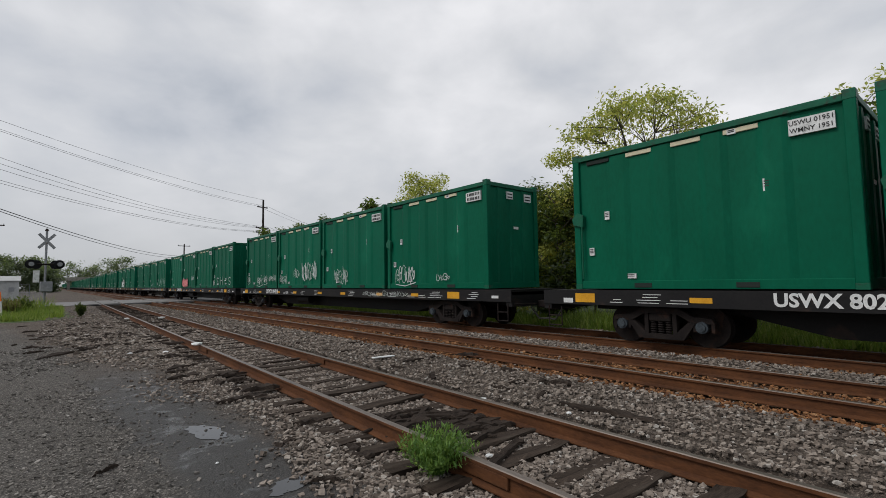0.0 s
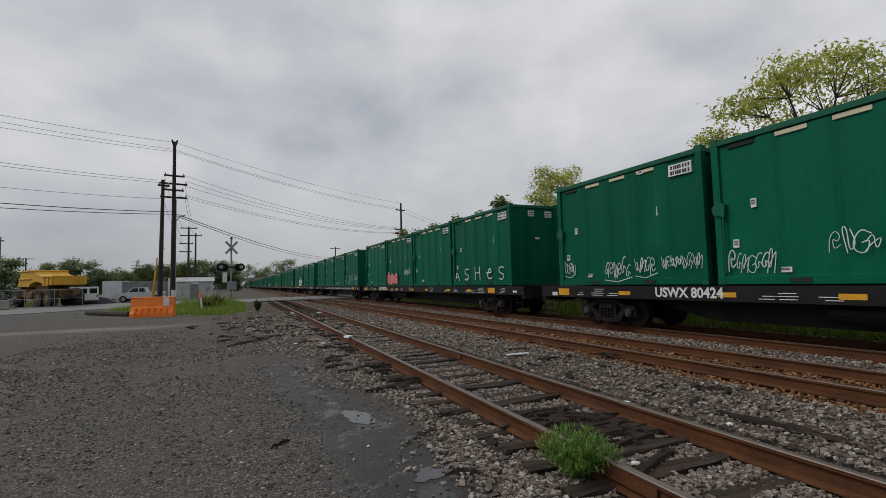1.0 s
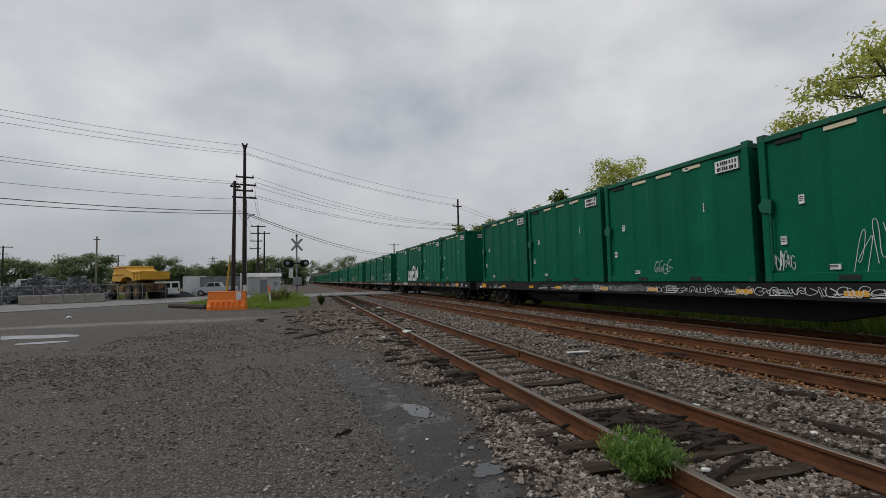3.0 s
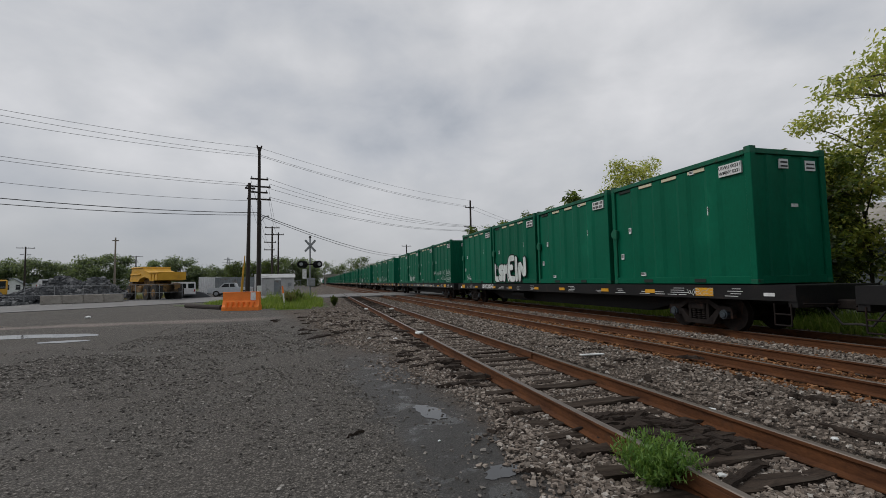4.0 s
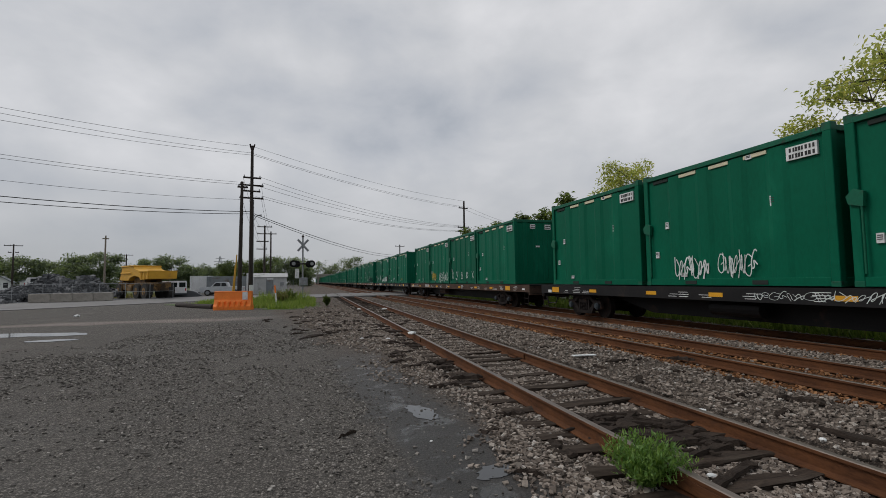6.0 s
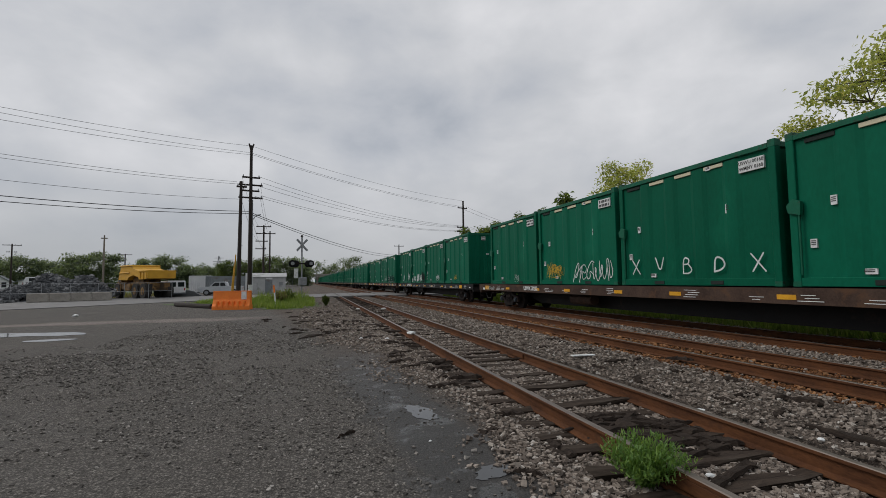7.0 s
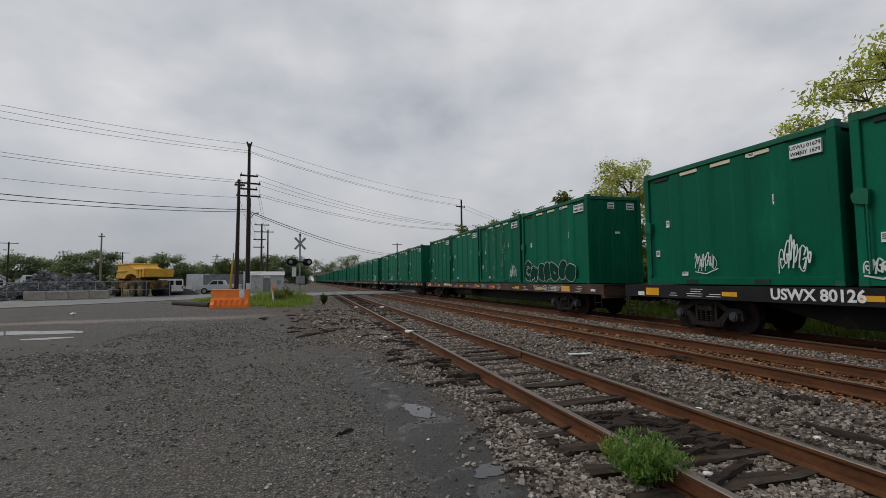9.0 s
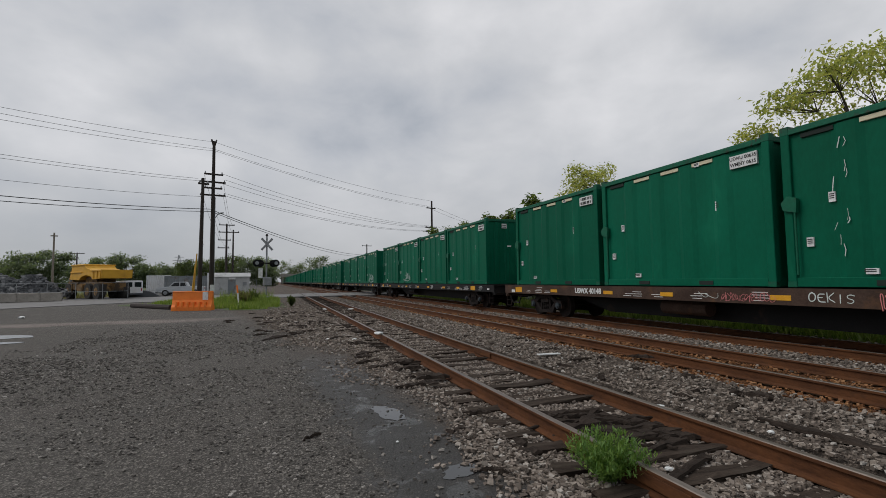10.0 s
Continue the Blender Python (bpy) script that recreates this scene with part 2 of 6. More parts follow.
def ground_material():
    """Packed dark gravel and worn asphalt by the road, turning to ballast soil by the tracks."""
    m = bpy.data.materials.new("yard_ground")
    m.use_nodes = True
    n = Nodes(m.node_tree)
    co = n.add("ShaderNodeTexCoord").outputs["Object"]
    x = n.add("ShaderNodeSeparateXYZ", {0: co}).outputs[0]
    patch = n.noise(co, 0.32, 6.0, 0.62, 0.5)
    grit = n.noise(co, 38.0, 4.0, 0.7)

    def pebbles(scale):
        """Stones of a size, each with a shade of its own, and the dark gaps between them."""
        v = n.add("ShaderNodeTexVoronoi", {"Vector": co, "Scale": scale, "Randomness": 1.0})
        shade = n.add("ShaderNodeSeparateColor", {0: v.outputs["Color"]}).outputs[0]
        return v.outputs["Distance"], shade

    d_big, s_big = pebbles(46.0)
    d_fine, s_fine = pebbles(120.0)
    stones = n.math("ADD", n.math("MULTIPLY", d_big, 0.7), n.math("MULTIPLY", d_fine, 0.4))
    shade = n.math("ADD", n.math("MULTIPLY", n.math("MULTIPLY", s_big, s_big), 0.65), n.math("MULTIPLY", n.math("MULTIPLY", s_fine, s_fine), 0.5))
    gap = n.range(stones, 0.30, 0.62)
    pale = n.mix(shade, (0.074, 0.067, 0.060), (0.360, 0.328, 0.290))
    pale = n.mix(n.math("MULTIPLY", gap, 0.75), pale, (0.026, 0.023, 0.021))
    dark = n.mix(shade, (0.060, 0.055, 0.049), (0.300, 0.276, 0.246))
    dark = n.mix(n.math("MULTIPLY", gap, 0.6), dark, (0.024, 0.022, 0.020))
    yard = n.mix(n.range(patch, 0.40, 0.58), dark, pale)
    yard = n.mix(n.range(n.noise(co, 0.45, 5.0, 0.6, 0.8), 0.60, 0.72, 0.0, 0.4), yard, (0.040, 0.037, 0.035))
    yard = n.mix(n.range(n.noise(co, 0.23, 4.0, 0.6, 0.4), 0.58, 0.72, 0.0, 0.35), yard, (0.135, 0.108, 0.096))
    # a strip of spilled pale gravel where vehicles turn in
    run0 = n.add("ShaderNodeSeparateXYZ", {0: co}).outputs[1]
    strip = n.math("ABSOLUTE", n.math("ADD", n.math("SUBTRACT", run0, 23.4), n.math("MULTIPLY", n.math("SUBTRACT", n.noise(co, 0.35, 4.0), 0.5), 3.0)))
    strip = n.math("MULTIPLY", n.range(strip, 1.3, 0.4), n.range(x, -1.0, -4.0))
    yard = n.mix(n.math("MULTIPLY", strip, 0.75), yard, n.mix(shade, (0.11, 0.088, 0.078), (0.42, 0.36, 0.32)))
    soil = n.mix(shade, (0.075, 0.058, 0.046), (0.30, 0.245, 0.20))
    soil = n.mix(n.math("MULTIPLY", gap, 0.7), soil, (0.026, 0.020, 0.016))
    run = n.add("ShaderNodeSeparateXYZ", {0: co}).outputs[1]
    drift = n.math("MULTIPLY", n.range(run, 5.0, 30.0), 4.0)
    edge = n.math("ADD", n.math("ADD", x, drift), n.math("MULTIPLY", n.noise(co, 0.7, 4.0), 1.4))
    col = n.mix(n.range(edge, 1.9, 2.7), yard, soil)
    # rust washed off the two through tracks
    skew = n.math("ADD", x, n.math("MULTIPLY", run, 0.0151))
    for c in (8.02, 11.58):
        near_rail = n.math("ABSOLUTE", n.math("SUBTRACT", skew, c))
        rust = n.range(n.math("ADD", near_rail, n.math("MULTIPLY", n.noise(co, 2.0, 3.0), 0.5)), 1.75, 1.35)
        col = n.mix(n.math("MULTIPLY", rust, 0.85), col, n.mix(shade, (0.050, 0.022, 0.011), (0.190, 0.085, 0.036)))
    far_x = n.range(x, 13.2, 14.2)
    col = n.mix(far_x, col, (0.035, 0.048, 0.018))
    # wet ground that drains along the foot of the ballast
    yy = n.add("ShaderNodeSeparateXYZ", {0: co}).outputs[1]
    line = n.math("SUBTRACT", 1.62, n.math("MULTIPLY", yy, 0.07))
    off = n.math("ABSOLUTE", n.math("SUBTRACT", x, line))
    wob = n.math("ADD", n.math("MULTIPLY", n.noise(co, 1.3, 6.0, 0.65, 0.6), 1.5), -0.75)
    wet = n.range(n.math("ADD", off, wob), 0.72, 0.36)
    wet = n.math("MULTIPLY", wet, n.range(yy, 13.0, 8.5))
    col = n.mix(n.math("MULTIPLY", wet, 0.78), col, (0.012, 0.011, 0.010))
    wide = n.range(n.noise(co, 0.55, 5.0, 0.6, 0.6), 0.50, 0.68)
    rough = n.math("SUBTRACT", n.math("SUBTRACT", 0.93, n.math("MULTIPLY", wide, 0.15)), n.math("MULTIPLY", wet, 0.34))
    pool = n.math("MULTIPLY", wet, n.range(n.noise(co, 2.3, 5.0, 0.6, 0.6), 0.54, 0.60))
    rough = n.math("SUBTRACT", rough, n.math("MULTIPLY", pool, 0.34), True)
    hgt = n.math("ADD", n.math("MULTIPLY", stones, -0.7), n.math("MULTIPLY", grit, 0.6))
    b = n.add("ShaderNodeBump", {"Strength": n.math("SUBTRACT", n.math("SUBTRACT", 1.0, n.math("MULTIPLY", wet, 0.20)), n.math("MULTIPLY", pool, 0.55), True), "Distance": 0.02, "Height": hgt})
    p = n.add("ShaderNodeBsdfPrincipled", {"Base Color": col, "Roughness": rough, "Specular IOR Level": n.math("ADD", n.math("MULTIPLY", wet, 0.2), 0.25), "Normal": b.outputs[0]})
    n.add("ShaderNodeOutputMaterial", {0: p.outputs[0]})
    return m


GROUND = ground_material()
ROAD = material("worn_asphalt", (0.125, 0.120, 0.116), (0.185, 0.180, 0.174), 0.6, 0.75, 0, 0.3, 50.0, (0.09, 0.086, 0.083), 0.25, (0.55, 0.65))
ROAD_MARK = plain("worn_road_paint", (0.42, 0.41, 0.38), 0.8)
WATER = plain("puddle_water", (0.035, 0.036, 0.037), 0.06)
GRASS_SOIL = material("grassy_soil", (0.035, 0.055, 0.016), (0.075, 0.11, 0.028), 1.0, 0.95, 0, 0.5, 25.0)
FIELD = material("distant_field", (0.05, 0.07, 0.025), (0.10, 0.12, 0.045), 0.05, 0.95, 0, 0.3, 2.0, (0.12, 0.11, 0.07), 0.03)


# ---- mesh helpers ----
def box(bm, x0, x1, y0, y1, z0, z1, bevel=0.0):
    geom = bmesh.ops.create_cube(bm, size=1.0, matrix=Matrix.LocRotScale(((x0 + x1) / 2, (y0 + y1) / 2, (z0 + z1) / 2), None, (x1 - x0, y1 - y0, z1 - z0)))
    if bevel:
        edges = list({e for v in geom["verts"] for e in v.link_edges})
        bmesh.ops.bevel(bm, geom=edges, offset=bevel, segments=1, affect="EDGES")


def boxes(*args, bevel=0.0):
    bm = bmesh.new()
    for a in args:
        box(bm, *a, bevel=bevel)
    return bm


def cyl(bm, p0, p1, r0, r1=None, n=10):
    r1 = r0 if r1 is None else r1
    p0, p1 = Vector(p0), Vector(p1)
    d = p1 - p0
    m = Matrix.Translation((p0 + p1) / 2) @ d.to_track_quat("Z", "Y").to_matrix().to_4x4()
    bmesh.ops.create_cone(bm, cap_ends=True, segments=n, radius1=r0, radius2=r1, depth=d.length, matrix=m)


def tubes(*args, n=10):
    bm = bmesh.new()
    for a in args:
        cyl(bm, *a, n=n)
    return bm


def prism(bm, outline, axis, a, b):
    """A closed outline (pairs) drawn out from a to b along axis 0, 1 or 2."""
    def at(p, v):
        q = list(p)
        q.insert(axis, v)
        return q
    f = [bm.verts.new(at(p, a)) for p in outline]
    g = [bm.verts.new(at(p, b)) for p in outline]
    k = len(f)
    for i in range(k):
        bm.faces.new((f[i], f[(i + 1) % k], g[(i + 1) % k], g[i]))
    bm.faces.new(f[::-1])
    bm.faces.new(g)
    bmesh.ops.recalc_face_normals(bm, faces=bm.faces[:])


def prisms(axis, *args):
    bm = bmesh.new()
    for outline, a, b in args:
        prism(bm, outline, axis, a, b)
    return bm


def mesh_of(name, bm, mat, smooth=False):
    me = bpy.data.meshes.new(name)
    bm.to_mesh(me)
    bm.free()
    me.materials.append(mat)
    if smooth:
        for p in me.polygons:
            p.use_smooth = True
    return me


def part(name, bm, mat, parent=None, label="", at=None, smooth=False):
    me = bm if isinstance(bm, bpy.types.Mesh) else mesh_of(name, bm, mat, smooth)
    ob = new(name, me)
    if parent is not None:
        ob.parent = parent
    if at is not None:
        ob.matrix_basis = at
    return tagged(ob, label)


def thing(name, label, category, m=None, group="", kind=""):
    ob = tagged(new(name), label, category, group, kind)
    ob.empty_display_size = 0.3
    if m is not None:
        ob.matrix_basis = m
    return ob


def mesh_from(name, verts, faces, mat):
    me = bpy.data.meshes.new(name)
    me.from_pydata([tuple(v) for v in verts], [], [tuple(f) for f in faces])
    me.materials.append(mat)
    return me


def lettering(text, size, mat, parent, m, label="", bold=0.0):
    cu = bpy.data.curves.new("lettering", "FONT")
    cu.body, cu.size, cu.align_x, cu.align_y = text, size, "CENTER", "CENTER"
    cu.extrude, cu.offset, cu.resolution_u = 0.002, bold, 3
    cu.materials.append(mat)
    ob = new("lettering", cu)
    ob.parent = parent
    ob.matrix_basis = m
    return tagged(ob, label)


# letters on the face that looks towards -x, reading from +y to -y
def on_side(x, y, z):
    return pose(x, y, z, 90, 0, -90)


def on_end(x, y, z):
    return pose(x, y, z, 90, 0, 0)


# ---- ground ----
def ground_sheet():
    """One sheet to the horizon, a little sunk under each track. Columns: x, height, share of the tracks' slant."""
    cols = [(x, 0.0, 0.0) for x in (-2500, -300, -60, -20, -8, 0, 2.05)]
    cols += [(2.25, -0.07, 0.0), (4.70, -0.07, 0.0), (4.90, 0.0, 0.0)]
    for c in (8.02, 11.58):
        cols += [(c - 1.50, 0.0, 1.0), (c - 1.25, -0.09, 1.0), (c + 1.25, -0.09, 1.0), (c + 1.50, 0.0, 1.0)]
    cols += [(x, 0.0, 0.0) for x in (20, 60, 300, 2500)]
    ys = [-2500, -300, -60, -20, 0, 10, 25, 50, 60, 90, 200, 600, 2500]
    verts = [(x - 0.0151 * slant * min(60, max(-60, y)), y, z) for y in ys for x, z, slant in cols]
    w = len(cols)
    faces = [(j * w + i, j * w + i + 1, (j + 1) * w + i + 1, (j + 1) * w + i) for j in range(len(ys) - 1) for i in range(w - 1)]
    return tagged(new("ground", mesh_from("ground", verts, faces, GROUND)), "dark packed gravel yard with worn wet patches beside the tracks", "ground", kind="structure")


def flat_patch(name, outline, z, mat, label, category, kind="structure", thick=0.02, rough=0.0, seed=0):
    """A thin slab with an uneven outline."""
    rnd = random.Random(seed)
    pts = []
    k = len(outline)
    for i in range(k):
        a, b = Vector(outline[i]), Vector(outline[(i + 1) % k])
        steps = max(1, int((b - a).length / 0.35)) if rough else 1
        steps = min(steps, 60)
        for s in range(steps):
            p = a.lerp(b, s / steps)
            if rough:
                q = noise.noise_vector((p.x * 0.9 + seed, p.y * 0.9, seed * 1.7)) * rough
                p = p + Vector((q.x + rnd.uniform(-0.2, 0.2) * rough, q.y + rnd.uniform(-0.2, 0.2) * rough))
            pts.append((p.x, p.y))
    bm = bmesh.new()
    prism(bm, pts, 2, z - thick, z)
    bmesh.ops.triangulate(bm, faces=[f for f in bm.faces if len(f.verts) > 4])
    return tagged(new(name, mesh_of(name, bm, mat)), label, category, kind=kind)


def blob(cx, cy, rx, ry, turn=0.0, n=22):
    c, s = math.cos(radians(turn)), math.sin(radians(turn))
    out = []
    for i in range(n):
        a = 2 * math.pi * i / n
        u, v = rx * math.cos(a), ry * math.sin(a)
        out.append((cx + u * c - v * s, cy + u * s + v * c))
    return out


ground_sheet()
flat_patch("field", [(-700, 74), (-24, 86), (-30, 330), (-700, 700)], 0.02, FIELD, "rough green field beyond the road", "field", rough=0)
flat_patch("road", [(-120, 2), (-45, 22), (-19.5, 38), (-11.5, 46.5), (-4, 50.2), (1, 51.6), (11, 51), (26, 51), (60, 49), (60, 60),
                    (22, 63), (2, 64), (-10, 66), (-19, 62), (-32, 53), (-60, 40), (-120, 26)], 0.045, ROAD,
           "worn grey asphalt road crossing the tracks", "road", rough=0.25, thick=0.05)
flat_patch("road_line", [(-60, 33.2), (-38, 41.4), (-22, 50.4), (-21.9, 50.25), (-37.9, 41.2), (-60, 32.95)], 0.052, ROAD_MARK, "faded pale edge line painted on the asphalt", "road marking")
flat_patch("grass_verge", [(-4.2, 33.6), (-2.6, 30.2), (-1.2, 29.8), (0.6, 32.4), (0.3, 38), (-0.5, 44), (-3.5, 47.5), (-9, 45), (-11.5, 42), (-8, 36.5)], 0.012, GRASS_SOIL,
           "bright green grass verge behind the orange barrier", "grass verge", rough=0.5, thick=0.06, seed=3)
PUDDLES = [(1.26, 5.85, 0.13, 0.34, 12), (1.50, 3.80, 0.20, 0.13, 20), (-9.6, 18.8, 2.3, 0.75, -12), (-14.5, 24, 1.8, 0.8, -10), (-7.4, 16.6, 0.6, 0.3, -5)]
for i, (cx, cy, rx, ry, turn) in enumerate(PUDDLES):
    flat_patch("puddle", blob(cx, cy, rx, ry, turn), 0.010 if rx > 0.5 else 0.005, WATER, "shallow rain puddle that mirrors the grey sky", "puddle", rough=0.16 if rx < 0.5 else 0.22 if rx < 1 else 0.4, thick=0.008, seed=20 + i)

# ---- tracks ----
RAIL_Z = 0.14
GAUGE = 0.705
TRACKS = {"siding_track": (3.465, -12.0, 50.6), "middle_track": (8.02, -30.0, 560.0), "main_track": (11.58, -40.0, 560.0)}


def rail_mesh(y0, y1):
    b, t = RAIL_Z - 0.185, RAIL_Z
    out = [(-0.07, b), (0.07, b), (0.07, b + 0.012), (0.012, b + 0.035), (0.009, t - 0.045), (0.036, t - 0.036), (0.036, t - 0.008),
           (0.028, t), (-0.028, t), (-0.036, t - 0.008), (-0.036, t - 0.036), (-0.009, t - 0.045), (-0.012, b + 0.035), (-0.07, b + 0.012)]
    bm = prisms(1, (out, y0, y1))
    me = mesh_of("rail", bm, RUST)
    me.materials.append(RAIL_TOP)
    for p in me.polygons:
        if p.normal.z > 0.55 and p.center.z > t - 0.01:
            p.material_index = 1
    return me


def tie_meshes():
    made = []
    rnd = random.Random(11)
    for i in range(6):
        bm = boxes((-1.22, 1.22, -0.10, 0.10, -0.16, 0.0), bevel=0.014)
        bmesh.ops.subdivide_edges(bm, edges=[e for e in bm.edges if e.calc_length() > 1], cuts=7)
        for v in bm.verts:
            v.co += Vector((rnd.uniform(-0.04, 0.04) if abs(v.co.x) > 1.2 else 0, rnd.uniform(-0.022, 0.022), rnd.uniform(-0.026, 0.008)))
        made.append(mesh_of("tie", bm, TIE if i < 4 else TIE_RUSTY))
    return made


TIES = tie_meshes()


def build_track(name, label, cx, y0, y1, tie_to, top, rusty, turn=0.0):
    rnd = random.Random(name)
    t = thing(name, label, "railway track", pose(cx, 0, 0), kind="structure")
    t.rotation_euler = (0, 0, radians(turn))
    me = rail_mesh(y0, y1)
    for s in (-GAUGE, GAUGE):
        part("rail", me, None, t, at=pose(s, 0, 0))
    y = -3.0
    while y < tie_to:
        me = TIES[rnd.randrange(4, 6) if rusty else rnd.randrange(0, 4)]
        part("tie", me, None, t, at=pose(rnd.uniform(-0.09, 0.09), y + rnd.uniform(-0.04, 0.04), top + rnd.uniform(-0.028, 0.012), 0, rnd.uniform(-0.8, 0.8), rnd.uniform(-2.2, 2.2)))
        y += 0.51
    return t


siding = build_track("siding_track", "disused siding with rusty rails on rotting wooden ties", *TRACKS["siding_track"], 50, -0.016, False)
build_track("middle_track", "rust-brown railway track bedded in stained ballast", *TRACKS["middle_track"], 60, -0.052, True, 0.865)
build_track("main_track", "railway track under the passing train, rusty rail", *TRACKS["main_track"], 50, -0.052, True, 0.865)
# joint bars where two rails meet
for s, y in ((GAUGE, 9.4), (-GAUGE, 12.8), (-GAUGE, 3.05)):
    for side in (-1, 1):
        part("joint_bar", boxes((-0.012, 0.012, -0.42, 0.42, -0.05, 0.045), bevel=0.004), RUST, siding, at=pose(s + side * 0.026, y, 0.055))

# crossing panels between the rails where the road passes
panels = thing("crossing_panels", "grey crossing slabs level with the rails", "level crossing", pose(0, 0, 0), kind="structure")
for cx, _, _ in TRACKS.values():
    part("slab", boxes((cx - 0.66, cx + 0.66, 51.2, 63.4, 0.0, 0.13), bevel=0.01), ROAD, panels)
for x0, x1 in ((4.28, 7.08), (8.77, 10.74), (12.42, 16.0), (0.5, 2.58)):
    part("apron", prisms(1, ([(x0, 0.02), (x1, 0.02), (x1, 0.128), (x0, 0.128 if x0 > 1 else 0.05)], 51.2, 63.4)), ROAD, panels)


# ---- loose stone ----
def icosa():
    bm = bmesh.new()
    bmesh.ops.create_icosphere(bm, subdivisions=1, radius=1.0)
    v = np.array([tuple(p.co) for p in bm.verts])
    f = np.array([[p.index for p in q.verts] for q in bm.faces])
    bm.free()
    return v, f


ICO_V, ICO_F = icosa()
CHIP_V = np.array([(x, y, z) for z in (-0.7, 0.7) for y in (-0.75, 0.75) for x in (-0.75, 0.75)])
CHIP_F = np.array([(0, 2, 3, 1), (4, 5, 7, 6), (0, 1, 5, 4), (2, 6, 7, 3), (0, 4, 6, 2), (1, 3, 7, 5)])


def rocks(name, centres, sizes, mat, label, category, seed, squash=0.65):
    """Many broken stones in one mesh."""
    rng = np.random.default_rng(seed)
    k = len(centres)
    v = CHIP_V[None] * (1 + rng.uniform(-0.50, 0.35, (k, len(CHIP_V), 3)))
    v = v * rng.uniform(0.55, 1.4, (k, 1, 3)) * np.array([1, 1, squash])
    a, b = rng.uniform(0, 2 * np.pi, k), rng.normal(0, 0.45, k)
    ca, sa, cb, sb = np.cos(a)[:, None], np.sin(a)[:, None], np.cos(b)[:, None], np.sin(b)[:, None]
    x, y, z = v[..., 0], v[..., 1], v[..., 2]
    y, z = y * cb - z * sb, y * sb + z * cb
    x, y = x * ca - y * sa, x * sa + y * ca
    v = np.stack([x, y, z], -1) * sizes[:, None, None] + centres[:, None]
    f = CHIP_F[None] + (np.arange(k) * len(CHIP_V))[:, None, None]
    me = bpy.data.meshes.new(name)
    me.from_pydata(v.reshape(-1, 3), [], f.reshape(-1, 4))
    me.materials.append(mat)
    return tagged(new(name, me), label, category, kind="stuff")


def scatter_ballast():
    rng = np.random.default_rng(4)
    # density falls with distance
    n = 82000
    x = rng.uniform(-0.6, 13.4, n)
    y = 0.8 + rng.beta(1.0, 3.2, n) * 48
    near = np.hypot(x, y)
    size = rng.uniform(0.013, 0.031, n) * np.clip(near / 10, 1, 1.6)
    z = rng.uniform(-0.012, 0.018, n) + size * 0.15
    edge = 1.72 + 0.12 * np.clip((9 - y) / 3, 0, 1) - 0.15 * np.clip(y - 6, 0, 16) + 0.35 * np.sin(y * 1.3) + 0.2 * np.sin(y * 3.7 + 1)
    keep = x > edge + rng.uniform(-0.25, 0.5, n)
    for c in (3.45, 8.02 - 0.0151 * y, 11.58 - 0.0151 * y):
        off = np.abs(np.abs(x - c) - 0.71)
        keep &= off > 0.09
    # stones lie lower inside the siding, so that its ties show
    inside = np.abs(x - 3.45) < 1.3
    phase = np.abs(((y + 3.0) / 0.51 + 0.5) % 1.0 - 0.5) * 0.51
    keep &= ~(inside & (phase < 0.105) & (rng.uniform(0, 1, n) > 0.22))
    mc = 8.02 - 0.0151 * y
    mid = np.abs(x - mc) < 1.3
    keep &= ~(mid & (rng.uniform(0, 1, n) > 0.65))
    rusty = (np.abs(np.abs(x - mc) - 1.0) < 0.38) | (np.abs(x - mc) < 0.7) | (np.abs(x - mc - 2.7) < 0.25)
    rusty &= rng.uniform(0, 1, n) < 0.93
    z = z + np.where(x > 5.0, 0.01, 0.0) - np.where(inside, 0.068, 0.0) - np.where(mid | (np.abs(x - mc - 3.56) < 1.3), 0.07, 0.0)
    c = np.stack([x, y, z], 1)
    rocks("ballast", c[keep & ~rusty], size[keep & ~rusty], BALLAST, "grey crushed stone ballast round the rails", "ballast", 5)
    rocks("stained_ballast", c[keep & rusty], size[keep & rusty], BALLAST_RUSTY, "rust-stained crushed stone beside the middle track", "ballast", 6)
    # the bank beside the siding and the stones between its ties
    n = 38000
    x = rng.uniform(1.55, 4.75, n)
    y = 1.5 + rng.beta(1.0, 2.4, n) * 26
    size = rng.uniform(0.012, 0.030, n) * np.clip(np.hypot(x, y) / 9, 1, 2.0)
    phase = np.abs(((y + 3.0) / 0.51 + 0.5) % 1.0 - 0.5) * 0.51
    keep = (np.abs(np.abs(x - 3.465) - 0.705) > 0.08) & ~((np.abs(x - 3.465) < 1.25) & (phase < 0.10) & (rng.uniform(0, 1, n) > 0.12))
    keep &= x > 1.76 + 0.10 * np.clip((9 - y) / 3, 0, 1) + 0.18 * np.sin(y * 1.3) + rng.uniform(-0.2, 0.35, n)
    c = np.stack([x, y, rng.uniform(0.0, 0.022, n) - np.where(np.abs(x - 3.465) < 1.25, 0.072, 0.0)], 1)
    rocks("ballast", c[keep], size[keep], BALLAST, "pale crushed stone between the siding's ties", "ballast", 8)
    # grit of the yard
    n = 92000
    x = rng.uniform(-9, 2.1, n)
    y = 1.2 + rng.beta(1.0, 2.0, n) * 21
    drift = np.array([noise.noise((a * 0.5, b * 0.32, 3.0)) + 0.5 * noise.noise((a * 1.7, b * 1.3, 9.0)) for a, b in zip(x, y)])
    keep = rng.uniform(0, 1, n) < np.clip(0.55 + 1.5 * drift, 0.06, 1.0)
    wet = np.abs(x - 1.62 + 0.07 * y) < 0.5
